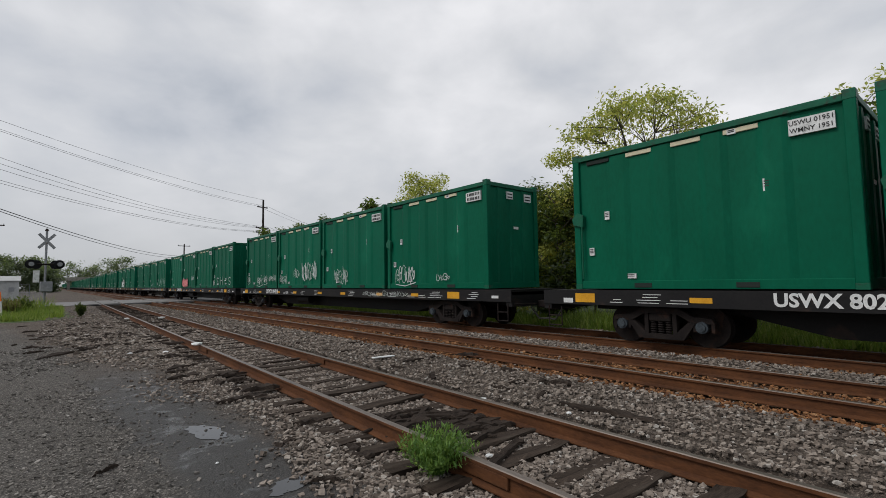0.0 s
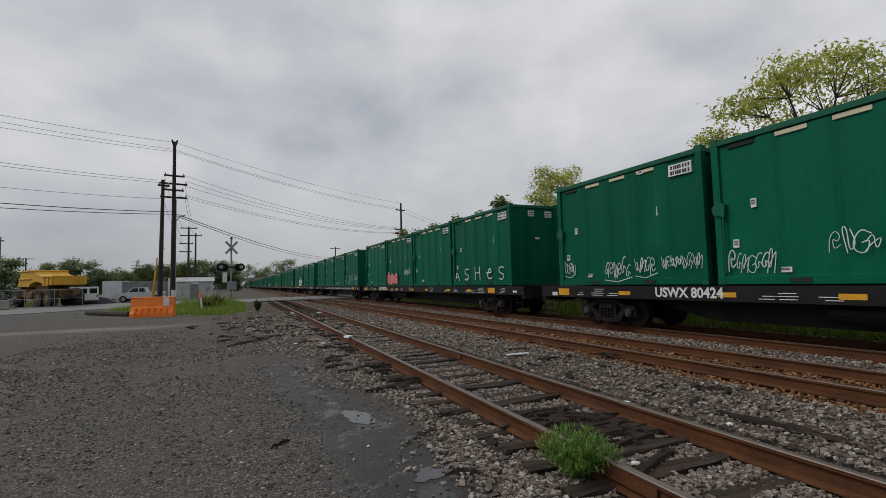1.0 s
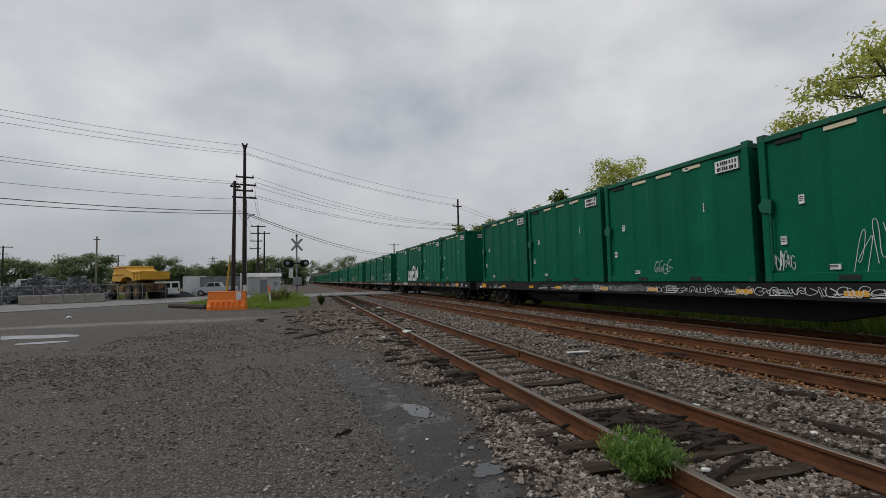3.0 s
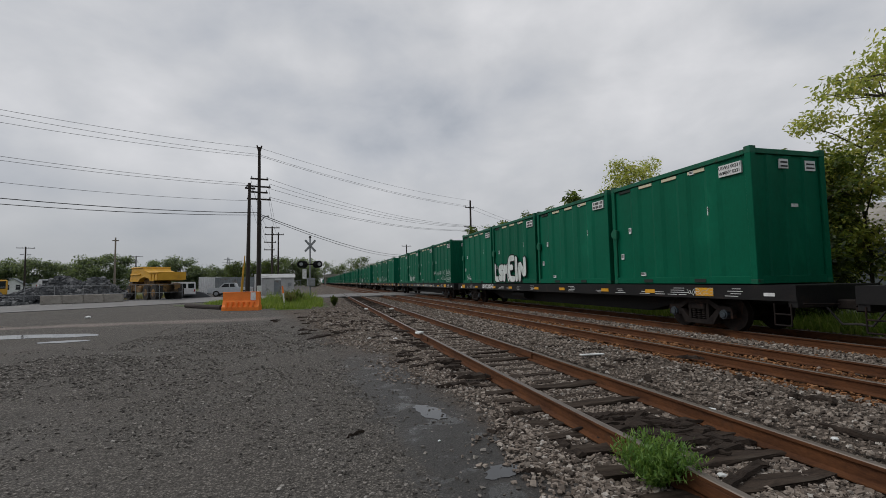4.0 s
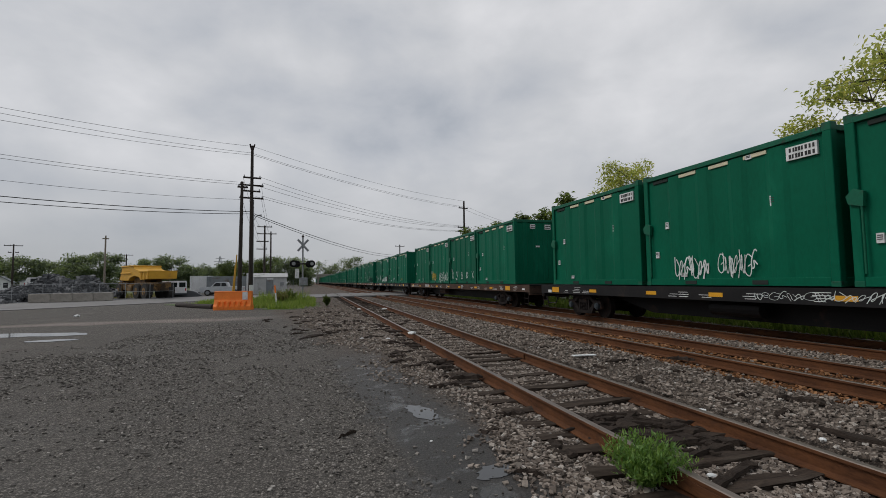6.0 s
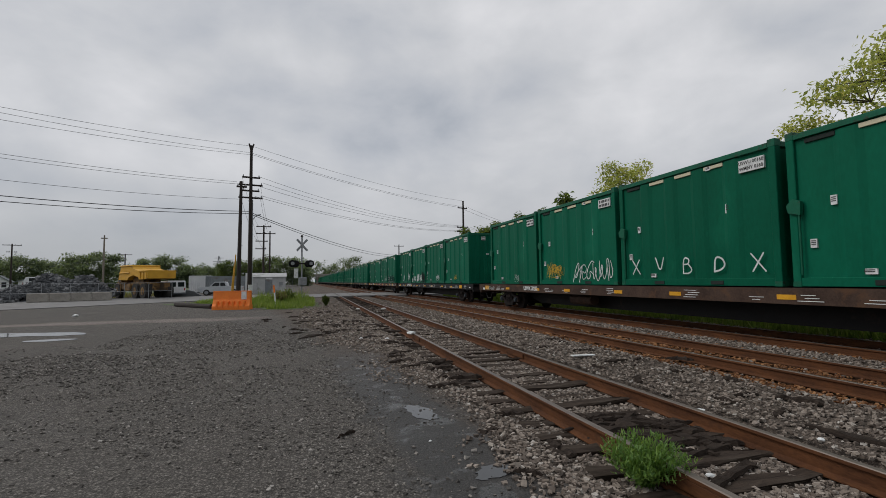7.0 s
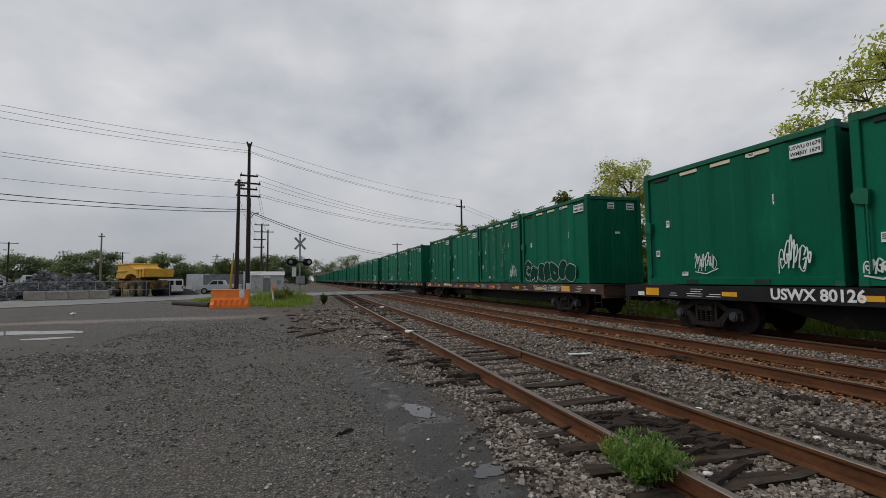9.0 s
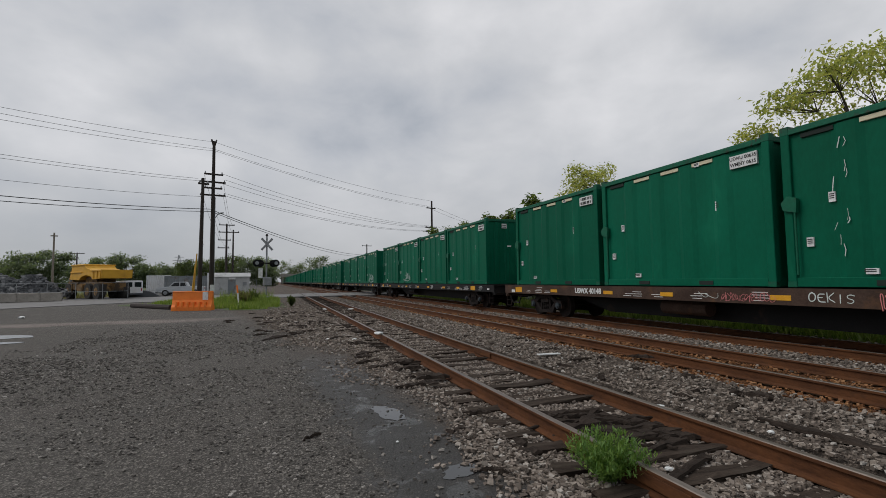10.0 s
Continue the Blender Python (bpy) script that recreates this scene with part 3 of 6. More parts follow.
    keep &= ~((x < -5.5) & (y > 15.0))
    keep &= ~(wet & (y < 10) & (rng.uniform(0, 1, n) > 0.22))
    size = (0.005 + 0.015 * rng.uniform(0, 1, n) ** 1.8) * np.clip(np.hypot(x, y) / 8, 1, 1.45)
    c = np.stack([x, y, size * 0.2], 1)
    rocks("gravel", c[keep], size[keep], GRIT, "small loose stones on the yard", "gravel", 7)


scatter_ballast()


# ---- the train ----
CAR_LEN, SPEED, FIRST_Y, TRACK_X = 26.45, 20.155, 10.30, 11.58
TRACK_TURN = 0.865
BOX_L, BOX_W, BOX_H, BOX_PITCH, DECK_Z = 5.64, 2.44, 3.356, 5.887, 1.39
HALF = (3 * BOX_PITCH + BOX_L) / 2


def container(paint, detailed, name="waste_container"):
    """Origin on the floor's centre; the side that faces the yard is -x."""
    t = thing(name, "tall green steel waste container riding on a flatcar", "container", group="containers of the train")
    L, W, H = BOX_L / 2, BOX_W / 2, BOX_H
    wall = boxes((-W + 0.065, W - 0.065, -L + 0.06, L - 0.06, 0.16, H - 0.06))
    part("shell", wall, paint, t)
    for s in (-1, 1):
        for e in (-1, 1):
            x, y = s * (W - 0.09), e * (L - 0.09)
            bm = boxes((x - 0.09, x + 0.09, y - 0.09, y + 0.09, 0.10, H - 0.1), bevel=0.012)
            part("corner_post", bm, paint, t)
            for z0, z1 in ((-0.01, 0.11), (H - 0.12, H + 0.06)):
                part("corner_casting", boxes((x - 0.095, x + 0.095, y - 0.095, y + 0.095, z0, z1), bevel=0.01), GREEN_DARK, t)
    for s in (-1, 1):
        part("top_rail", boxes((s * (W - 0.04) - 0.05, s * (W - 0.04) + 0.05, -L + 0.18, L - 0.18, H - 0.13, H), bevel=0.01), GREEN_DARK, t)
        part("end_rail", boxes((-W + 0.18, W - 0.18, s * (L - 0.05) - 0.05, s * (L - 0.05) + 0.05, H - 0.13, H), bevel=0.01), GREEN_DARK, t)
    bm = boxes((-W + 0.01, W - 0.01, -L + 0.18, L - 0.18, 0.0, 0.19), (-W + 0.18, W - 0.18, -L + 0.01, L - 0.01, 0.0, 0.188), bevel=0.008)
    part("bottom_rail", bm, paint, t)
    bay = (2 * L - 0.36) / 5
    for s in (-1, 1):
        for i in range(1, 5):
            y = -L + 0.18 + i * bay
            x = s * (W - 0.03)
            o = [(x - 0.035, y - 0.17), (x + 0.035, y - 0.17), (x + 0.035, y + 0.17), (x - 0.035, y + 0.17)]
            if s < 0:
                o = [(x + 0.04, y - 0.30), (x - 0.008, y - 0.15), (x - 0.008, y + 0.15), (x + 0.04, y + 0.30)]
            part("side_rib", prisms(2, (o, 0.19, H - 0.15)), paint, t)
    for i in range(3):
        x = -W + 0.18 + (i + 0.75) * (2 * W - 0.36) / 3.5
        o = [(x - 0.16, -L + 0.08), (x - 0.10, -L + 0.02), (x + 0.10, -L + 0.02), (x + 0.16, -L + 0.08)]
        part("end_rib", prisms(2, (o, 0.19, H - 0.15)), paint, t)
    if not detailed:
        return t
    xs = -W + 0.04
    for i, (mat, nm) in enumerate(((CREAM, "tarp_strip"), (CREAM, "tarp_strip"), (CREAM, "tarp_strip"), (SLOT, "slot"))):
        y = -L + 0.18 + (i + 1.5) * bay
        part(nm, boxes((xs - 0.012, xs + 0.06, y - 0.31, y + 0.31, H - 0.25, H - 0.155), bevel=0.006), mat, t)
    # flat dark plates, their colour giving the shade of the pocket openings
    for y in (-1.05, 1.05):
        part("fork_pocket", boxes((-W - 0.004, -W + 0.05, y - 0.20, y + 0.20, 0.035, 0.135)), SLOT, t)
    # stickers, each a thin plate with lines of print too small to read
    for y, z, w, h in ((1.9, 1.78, 0.12, 0.20), (2.35, 0.92, 0.13, 0.19), (-1.45, 1.98, 0.12, 0.24), (1.35, 0.30, 0.26, 0.11), (-0.9, 3.14, 0.16, 0.10)):
        st = part("sticker", boxes((-W + 0.026, -W + 0.085, y - w / 2, y + w / 2, z - h / 2, z + h / 2)), WHITE, t, "small white printed sticker")
        k = 3 if h > 0.15 else 2
        part("print", boxes(*[(-W + 0.021, -W + 0.03, y - w * 0.36, y + w * 0.36, z + h * (0.3 - 0.6 * j / k) - 0.012, z + h * (0.3 - 0.6 * j / k) + 0.006) for j in range(k)]), INK, st)
    # latch on the post of the leading end
    bm = prisms(0, ([(L - 0.28, 1.55), (L - 0.02, 1.62), (L + 0.02, 1.78), (L - 0.12, 1.92), (L - 0.30, 1.85)], -W - 0.06, -W + 0.03))
    part("latch", bm, GREEN_DARK, t)
    part("latch_bar", tubes(((-W - 0.03, L - 0.24, 0.25), (-W - 0.03, L - 0.24, 1.7), 0.022), n=8), GREEN_DARK, t)
    # end plates facing the camera
    for x, z, w, h in ((-0.15, 3.0, 0.28, 0.24), (0.72, 2.98, 0.34, 0.26), (0.12, 1.95, 0.22, 0.08)):
        pl = part("end_plate", boxes((x - w / 2, x + w / 2, -L + 0.008, -L + 0.05, z - h / 2, z + h / 2)), WHITE, t, "white number plate with small print")
        if h > 0.1:
            part("print", boxes(*[(x - w * 0.4, x + w * 0.4, -L + 0.002, -L + 0.02, z + j - 0.02, z + j + 0.02) for j in (-0.06, 0.04)]), INK, pl)
    pl = part("number_plate", boxes((-W + 0.010, -W + 0.085, -2.85 + 0.32, -1.85, 2.80, 3.10)), WHITE, t, "white number board in the upper corner")
    return t


def number_board(t, lines):
    """Two lines on the number board; unread numbers as plain bars."""
    x = -BOX_W / 2 + 0.004
    if lines:
        for txt, z in zip(lines, (3.02, 2.88)):
            lettering(txt, 0.118, INK, t, on_side(x, -2.19, z), bold=0.0005)
    else:
        part("number_bars", BARS, None, t)


def bars_mesh():
    rnd = random.Random(3)
    out = []
    for z in (3.02, 2.88):
        y = -2.48
        while y < -1.93:
            w = rnd.uniform(0.035, 0.06)
            out.append((-BOX_W / 2 + 0.004, -BOX_W / 2 + 0.02, y, y + w, z - 0.045, z + 0.045))
            y += w + rnd.choice((0.016, 0.016, 0.04))
    return mesh_of("number_bars", boxes(*out), INK)


BARS = bars_mesh()


# sprayed letter shapes as strokes on a ten by ten grid, across then up; lower-case keys are loops and hooks that spell nothing
GLYPHS = {"A": "00,49,90/23,73", "B": "00,09,68,55,05/55,92,60,00", "C": "98,59,15,20,61,92", "D": "00,09,68,94,61,00", "E": "99,09,00,90/05,65",
          "H": "09,00/99,90/05,95", "I": "49,40", "K": "09,00/99,04,90", "L": "09,00,90", "M": "00,19,43,79,90", "N": "00,09,90,99",
          "O": "49,07,02,40,92,97,49", "R": "00,09,79,96,64,04/54,90", "S": "98,59,08,15,74,82,40,01", "T": "09,99/49,40", "V": "09,40,99", "X": "09,90/99,00",
          "e": "05,95,88,58,24,21,50,91", "a": "10,06,39,77,64,26,41,83", "b": "09,30,56,28,70,92,97", "c": "88,59,14,31,62,45,93",
          "d": "00,28,59,42,12,66,98,70", "f": "05,39,60,87,34,00", "g": "50,09,39,60,93,58", "h": "97,39,04,21,80,95,54", "j": "09,01,50,94,66,38"}
LOOPS = "abcdfghj"


def glyph(ch):
    """The strokes of a shape, with their corners rounded, each a list of (across, up) from 0 to 1."""
    out = []
    for run in GLYPHS[ch].split("/"):
        pts = [Vector((int(p[0]) / 9, int(p[1]) / 9)) for p in run.split(",")]
        for _ in range(2):
            if len(pts) > 2:
                cut = [pts[0]]
                for a, b in zip(pts, pts[1:]):
                    cut += [a.lerp(b, 0.25), a.lerp(b, 0.75)]
                pts = cut + [pts[-1]]
        out.append(pts)
    return out


def stroke(bm, pts, w, x):
    """A flat sprayed stroke with round ends through the points (y, z) on the side x."""
    last = None
    k = len(pts)
    for i in range(k):
        a, b = Vector(pts[max(0, i - 1)]), Vector(pts[min(k - 1, i + 1)])
        d = (b - a).normalized() if (b - a).length > 1e-6 else Vector((1, 0))
        nrm = Vector((-d.y, d.x)) * w / 2
        p = Vector(pts[i])
        xx = x - 0.00002 * i
        pair = [bm.verts.new((xx, *(p + nrm))), bm.verts.new((xx, *(p - nrm)))]
        if last:
            bm.faces.new((last[0], last[1], pair[1], pair[0]))
        last = pair
    for e, p in enumerate((Vector(pts[0]), Vector(pts[-1]))):
        bm.faces.new([bm.verts.new((x - 0.0012 - 0.0002 * e, p.x + w / 2 * math.cos(a), p.y + w / 2 * math.sin(a))) for a in [2 * math.pi * q / 9 for q in range(9)]])


def tag_mesh(seed, y0, y1, z0, z1, letters, mat, width=0.04, x=-BOX_W / 2 - 0.006, wild=0.35):
    """A scrawled tag: looping strokes that cannot be read, from y0 (left) to y1, often with a sweep under it."""
    rnd = random.Random(seed)
    bm = bmesh.new()
    step = (y1 - y0) / letters
    slant = rnd.uniform(-0.05, 0.35)
    tall = z1 - z0
    letters = int(letters * 1.4 + 0.5)
    step = (y1 - y0) / letters
    for i in range(letters):
        lift, size = rnd.uniform(-0.08, 0.14) * tall, rnd.uniform(0.75, 1.1)
        wide = rnd.uniform(1.0, 1.5)
        for q, run in enumerate(glyph(rnd.choice(LOOPS))):
            pts = [(y0 + step * (i + 0.5 + (p.x - 0.5 + slant * (p.y - 0.5)) * wide), z0 + lift + p.y * tall * size) for p in run]
            stroke(bm, pts, width * rnd.uniform(0.38, 0.7), x - 0.0016 * (i % 5) - 0.0004 * q)
    if wild and rnd.random() < 0.5:
        stroke(bm, [(y0, z0 - 0.05), ((y0 + y1) / 2, z0 - 0.11), (y1 + step * 0.4, z0 + 0.02)], width * 0.6, x - 0.009)
    return mesh_of("graffiti", bm, mat)


def scratches(seed, y0, y1, z0, z1, n, mat):
    rnd = random.Random(seed)
    bm = bmesh.new()
    tracks = [rnd.uniform(y0, y1) for i in range(6)]
    for i in range(n):
        y, z = rnd.choice(tracks) + rnd.gauss(0, 0.09), rnd.uniform(z0, z1)
        h = rnd.uniform(0.04, 0.28)
        stroke(bm, [(y, z), (y + rnd.uniform(-0.03, 0.03), z - h / 2), (y + rnd.uniform(-0.06, 0.06), z - h)], rnd.uniform(0.006, 0.018), -BOX_W / 2 - 0.004 - 0.0001 * i)
    return mesh_of("scratches", bm, mat)


WHEEL_R = 0.44


def spring_mesh():
    """A stack of coils turned on one axis."""
    bm = bmesh.new()
    rings = []
    for i in range(12):
        r, z = (0.078, 0.046)[i % 2], i * 0.0255
        rings.append([bm.verts.new((r * math.cos(a), r * math.sin(a), z)) for a in [2 * math.pi * q / 10 for q in range(10)]])
    for a, b in zip(rings, rings[1:]):
        for q in range(10):
            bm.faces.new((a[q], a[(q + 1) % 10], b[(q + 1) % 10], b[q]))
    return mesh_of("spring", bm, IRON)


SPRING = spring_mesh()


def bogie_parts(t, y):
    """A three-piece freight bogie under the car at y: open side frames round a nest of springs."""
    b = part("bogie", boxes((-0.9, 0.9, -0.22, 0.22, 0.56, 0.80), bevel=0.03), IRON, t, "dark cast-iron bogie", pose(0, y, 0))
    axle_z = RAIL_Z + WHEEL_R
    for s in (-1, 1):
        x = s * 1.0
        bm = bmesh.new()
        prism(bm, [(-1.14, 0.66), (-1.08, 0.77), (-0.70, 0.80), (-0.40, 0.97), (0.40, 0.97), (0.70, 0.80), (1.08, 0.77), (1.14, 0.66),
                   (0.68, 0.66), (0.36, 0.84), (-0.36, 0.84), (-0.68, 0.66)], 0, x - 0.08, x + 0.08)
        prism(bm, [(-0.46, 0.28), (0.46, 0.28), (0.46, 0.39), (-0.46, 0.39)], 0, x - 0.085, x + 0.085)
        for e in (-1, 1):
            prism(bm, [(e * 0.76, 0.67), (e * 0.60, 0.67), (e * 0.34, 0.42), (e * 0.34, 0.285), (e * 0.50, 0.285)], 0, x - 0.075, x + 0.075)
            prism(bm, [(e * 0.36, 0.38), (e * 0.27, 0.38), (e * 0.27, 0.86), (e * 0.36, 0.86)], 0, x - 0.07, x + 0.07)
            for d in (0.70, 1.06):
                prism(bm, [(e * d, 0.68), (e * (d + 0.07), 0.68), (e * (d + 0.07), 0.48), (e * d, 0.48)], 0, x - 0.06, x + 0.06)
        part("side_frame", bm, IRON, b)
        for yy in (-0.17, 0.0, 0.17):
            part("spring", SPRING, None, b, at=pose(x + s * 0.02, yy, 0.385))
        part("bolster_end", boxes((x - 0.10, x + 0.10, -0.24, 0.24, 0.665, 0.83), bevel=0.02), IRON, b)
        for e in (-0.89, 0.89):
            part("axle_box", tubes(((x - 0.06 * s, e, axle_z), (x + 0.12 * s, e, axle_z), 0.125), ((x + 0.11 * s, e, axle_z), (x + 0.15 * s, e, axle_z), 0.085), n=12), HUB, b)
            part("wheel", tubes(((s * 0.64, e, axle_z), (s * 0.78, e, axle_z), WHEEL_R), ((s * 0.61, e, axle_z), (s * 0.64, e, axle_z), WHEEL_R + 0.025), n=28), IRON, b)
    for e in (-0.89, 0.89):
        part("axle", tubes(((-0.7, e, axle_z), (0.7, e, axle_z), 0.08)), IRON, b)
        part("brake_beam", boxes((-0.85, 0.85, e * 0.55 - 0.04, e * 0.55 + 0.04, 0.36, 0.46), bevel=0.01), IRON, b)
    return b


def flatcar(paint, detailed, extra=0.0):
    t = thing("flatcar", "long black steel flatcar carrying four containers", "flatcar", group="flatcars of the train")
    E = HALF + 0.98 + extra
    part("deck", boxes((-1.25, 1.25, -E, E, 1.20, DECK_Z - 0.03)), CAR_BLACK, t)
    for y in (-9, -6, -3, 0, 3, 6, 9):
        part("crossbearer", boxes((-1.2, 1.2, y - 0.08, y + 0.08, 0.98, 1.2)), CAR_BLACK, t)
    for s in (-1, 1):
        o = [(s * 1.30, 1.00), (s * 1.30, 1.36), (s * 1.20, 1.36), (s * 1.20, 1.335), (s * 1.275, 1.335), (s * 1.275, 1.025), (s * 1.20, 1.025), (s * 1.20, 1.00)]
        part("side_sill", prisms(1, (o, -E, E)), paint, t)
    o = [(-E + 1.0, 1.19), (-E + 1.0, 0.85), (-E + 4.4, 0.82), (-E + 6.0, 0.45), (E - 6.0, 0.45), (E - 4.4, 0.82), (E - 1.0, 0.85), (E - 1.0, 1.19)]
    part("centre_sill", prisms(0, (o, -0.32, 0.32)), CAR_BLACK, t)
    for e in (-1, 1):
        part("end_sill", boxes((-1.27, 1.27, min(e * E, e * (E - 0.22)), max(e * E, e * (E - 0.22)), 0.86, 1.30), bevel=0.01), paint, t)
        part("coupler", boxes((-0.13, 0.13, min(e * E, e * (E + 0.62)), max(e * E, e * (E + 0.62)), 0.80, 1.02), (-0.2, 0.17, min(e * (E + 0.42), e * (E + 0.72)), max(e * (E + 0.42), e * (E + 0.72)), 0.76, 1.06), bevel=0.03), IRON, t)
        bogie_parts(t, e * (HALF - 2.05))
    if not detailed:
        return t
    x = -1.303
    for k in range(1, 8):
        y = -E + 1.6 + k * (2 * E - 3.2) / 8 + (0.35 if k % 2 else 0)
        part("reflector", boxes((x - 0.004, x + 0.02, y - 0.22, y + 0.22, 1.10, 1.21)), YELLOW, t, "yellow reflector strip")
    part("reflector", boxes((x - 0.004, x + 0.02, E - 1.55, E - 1.0, 1.06, 1.28)), YELLOW, t, "large yellow reflector")
    part("white_panel", boxes((x - 0.004, x + 0.02, E - 0.92, E - 0.64, 1.04, 1.16)), WHITE, t)
    part("reflector", boxes((x - 0.004, x + 0.02, -E + 2.25, -E + 2.85, 1.06, 1.28)), YELLOW, t, "large yellow reflector")
    part("white_panel", boxes((x - 0.004, x + 0.02, -E + 0.5, -E + 0.78, 1.10, 1.18)), WHITE, t)
    rnd = random.Random(8)
    for y in (E - 2.1, E - 3.6, E - 8.4, -E + 4.3, 0.5, -E + 1.6, -3.2, 4.6, -6.4, E - 2.9, 3.4, 2.1, -5.1, -7.7, -8.9, -E + 3.4):
        rows = [(x - 0.003, x + 0.01, y - w, y + rnd.uniform(0.05, 0.3), 1.07 + 0.062 * j, 1.085 + 0.062 * j) for j in range(rnd.choice((2, 3, 4))) for w in (rnd.uniform(0.1, 0.3),)]
        part("stencil_lines", boxes(*rows), WHITE, t)
    # steps and hand rails at the trailing corner
    for e in (-1, 1):
        y = e * (E - 0.35)
        part("step", tubes(((-1.28, y - 0.2, 0.45), (-1.28, y + 0.2, 0.45), 0.018), ((-1.28, y - 0.2, 0.45), (-1.28, y - 0.2, 0.95), 0.018), ((-1.28, y + 0.2, 0.45), (-1.28, y + 0.2, 0.95), 0.018), ((-1.28, y - 0.2, 0.7), (-1.28, y + 0.2, 0.7), 0.018), n=6), IRON, t)
        part("air_hose", tubes(((-0.45, e * (E + 0.02), 0.85), (-0.42, e * (E + 0.3), 0.5), 0.025), ((-0.42, e * (E + 0.3), 0.5), (-0.35, e * (E + 0.68), 0.52), 0.025), n=6), TYRE, t)
        part("uncoupling_lever", tubes(((-1.2, e * (E + 0.08), 0.95), (-0.2, e * (E + 0.12), 0.92), 0.016), n=6), IRON, t)
    part("brake_reservoir", tubes(((-0.75, 2.2, 0.78), (-0.75, 3.7, 0.78), 0.2), n=12), paint, t)
    part("brake_pipe", tubes(((-0.9, -E + 4, 1.05), (-0.9, E - 4, 1.05), 0.03), n=6), IRON, t)
    return t


# marks on the cars, by their order in the train
SILL_MARKS = {-1: "USWX 802", 0: "USWX 80424", 1: "USWX 80292", 3: "USWX 80343", 5: "USWX 20222", 6: "USWX 80126", 7: "USWX 40148"}
BOARDS = {(1, 3): ("USWU 01561", "WMNY 1561"), (3, 0): ("USWU 01797", "WMNY 1797"), (6, 3): ("USWU 01337", "WMNY 1337"), (7, 3): ("USWU 01436", "WMNY 1436"), (3, 3): ("USWU 00231", "WMNY 0231"), (5, 2): ("USWU 00160", "WMNY 0160"), (-1, 0): ("USWU 01951", "WMNY 1951"), (6, 0): ("USWU 01679", "WMNY 1679"), (7, 1): ("USWU 00635", "WMNY 0635"), (5, 0): ("USWU 00100", "WMNY 0100")}
BROWN_CARS = {5, 7}
# car, container from the far end: seed, left, right, low, high, letters, paint, width
TAGS = {
    (0, 0): [(1, 2.5, 2.0, 0.35, 0.75, 3, SPRAY, .035), (2, 0.6, -0.4, 0.2, 0.75, 4, SPRAY, .04), (3, -0.6, -1.3, 0.3, 0.75, 3, SPRAY, .035), (4, -1.5, -2.7, 0.4, 0.8, 6, SPRAY, .035)],
    (0, 1): [(5, 2.5, 1.5, 0.25, 0.75, 5, SPRAY, .04), (6, 0.5, -0.3, 0.55, 1.0, 3, SPRAY, .03), (7, -0.6, -2.4, 0.4, 1.4, 6, SPRAY, .07)],
    (0, 2): [(8, 1.5, 0.2, 0.2, 0.9, 4, SPRAY, .05)], (0, 3): [(9, 2.2, 1.0, 0.2, 0.9, 4, SPRAY, .05), (10, -0.3, -1.0, 0.25, 0.5, 3, SPRAY, .03)],
    (1, 1): [(12, -1.3, -2.4, 0.7, 1.1, 4, SPRAY, .045)],
    (2, 2): [(13, 0.5, -0.2, 0.2, 0.6, 3, SPRAY, .03)], (2, 3): [(14, 2.6, 2.1, 0.25, 0.7, 4, SPRAY, .025), (15, 0.9, -1.0, 0.25, 1.1, 5, SPRAY, .028), (16, -1.6, -2.6, 0.3, 1.2, 5, SPRAY, .03)],
    (3, 0): [(17, 2.0, 1.2, 0.2, 0.6, 3, SPRAY, .03)],
    (4, 3): [(60, 2.65, 2.0, 0.70, 1.0, 3, SPRAY, .025), (61, -1.5, -2.7, 0.68, 1.05, 5, SPRAY, .03), (62, -1.5, -2.7, 0.2, 0.5, 5, SPRAY, .03)],
    (4, 1): [(18, 1.6, 0.4, 0.2, 0.85, 5, SPRAY, .06), (19, 0.1, -1.0, 0.25, 0.85, 5, SPRAY, .05)],
    (5, 0): [(20, -0.4, -0.9, 0.2, 0.5, 3, SPRAY, .02)],
    (5, 1): [(21, 2.1, 0.7, 0.25, 0.9, 4, SPRAY_GOLD, .025), (22, 1.8, 0.9, 0.45, 0.9, 4, SPRAY_GOLD, .035), (47, 2.0, 0.8, 0.4, 0.8, 4, SPRAY_GOLD, .02), (46, -0.2, -2.6, 0.1, 0.9, 4, SPRAY, .07)],
    (6, 0): [(25, 0.9, 0.2, 0.40, 0.85, 4, SPRAY, .04), (26, -1.5, -2.2, 0.3, 1.0, 4, SPRAY, .05)],
    (6, 1): [(64, 2.7, 2.1, 0.25, 0.5, 4, SPRAY, .06), (65, 1.8, 1.0, 0.2, 0.7, 4, SPRAY, .05), (66, 0.4, -0.4, 0.15, 0.75, 5, SPRAY, .10), (67, -0.7, -1.5, 0.2, 0.75, 4, SPRAY, .09), (68, -1.5, -2.5, 0.2, 1.05, 3, SPRAY_DARK, .15)],
    (6, 2): [(69, 2.6, 2.15, 0.3, 0.75, 2, SPRAY, .025), (71, -0.6, -1.6, 0.35, 0.7, 6, SPRAY, .035)],
    (6, 3): [(29, 0.35, -0.3, 0.3, 0.62, 4, SPRAY_GOLD, .022)],
    (7, 2): [(30, -1.6, -2.4, 0.25, 0.85, 4, SPRAY, .03)],
    (8, 1): [(32, 0.8, -0.6, 0.3, 0.8, 5, SPRAY, .04)],
    (9, 3): [(33, 1.0, -1.2, 0.2, 0.9, 5, SPRAY, .06)],
}
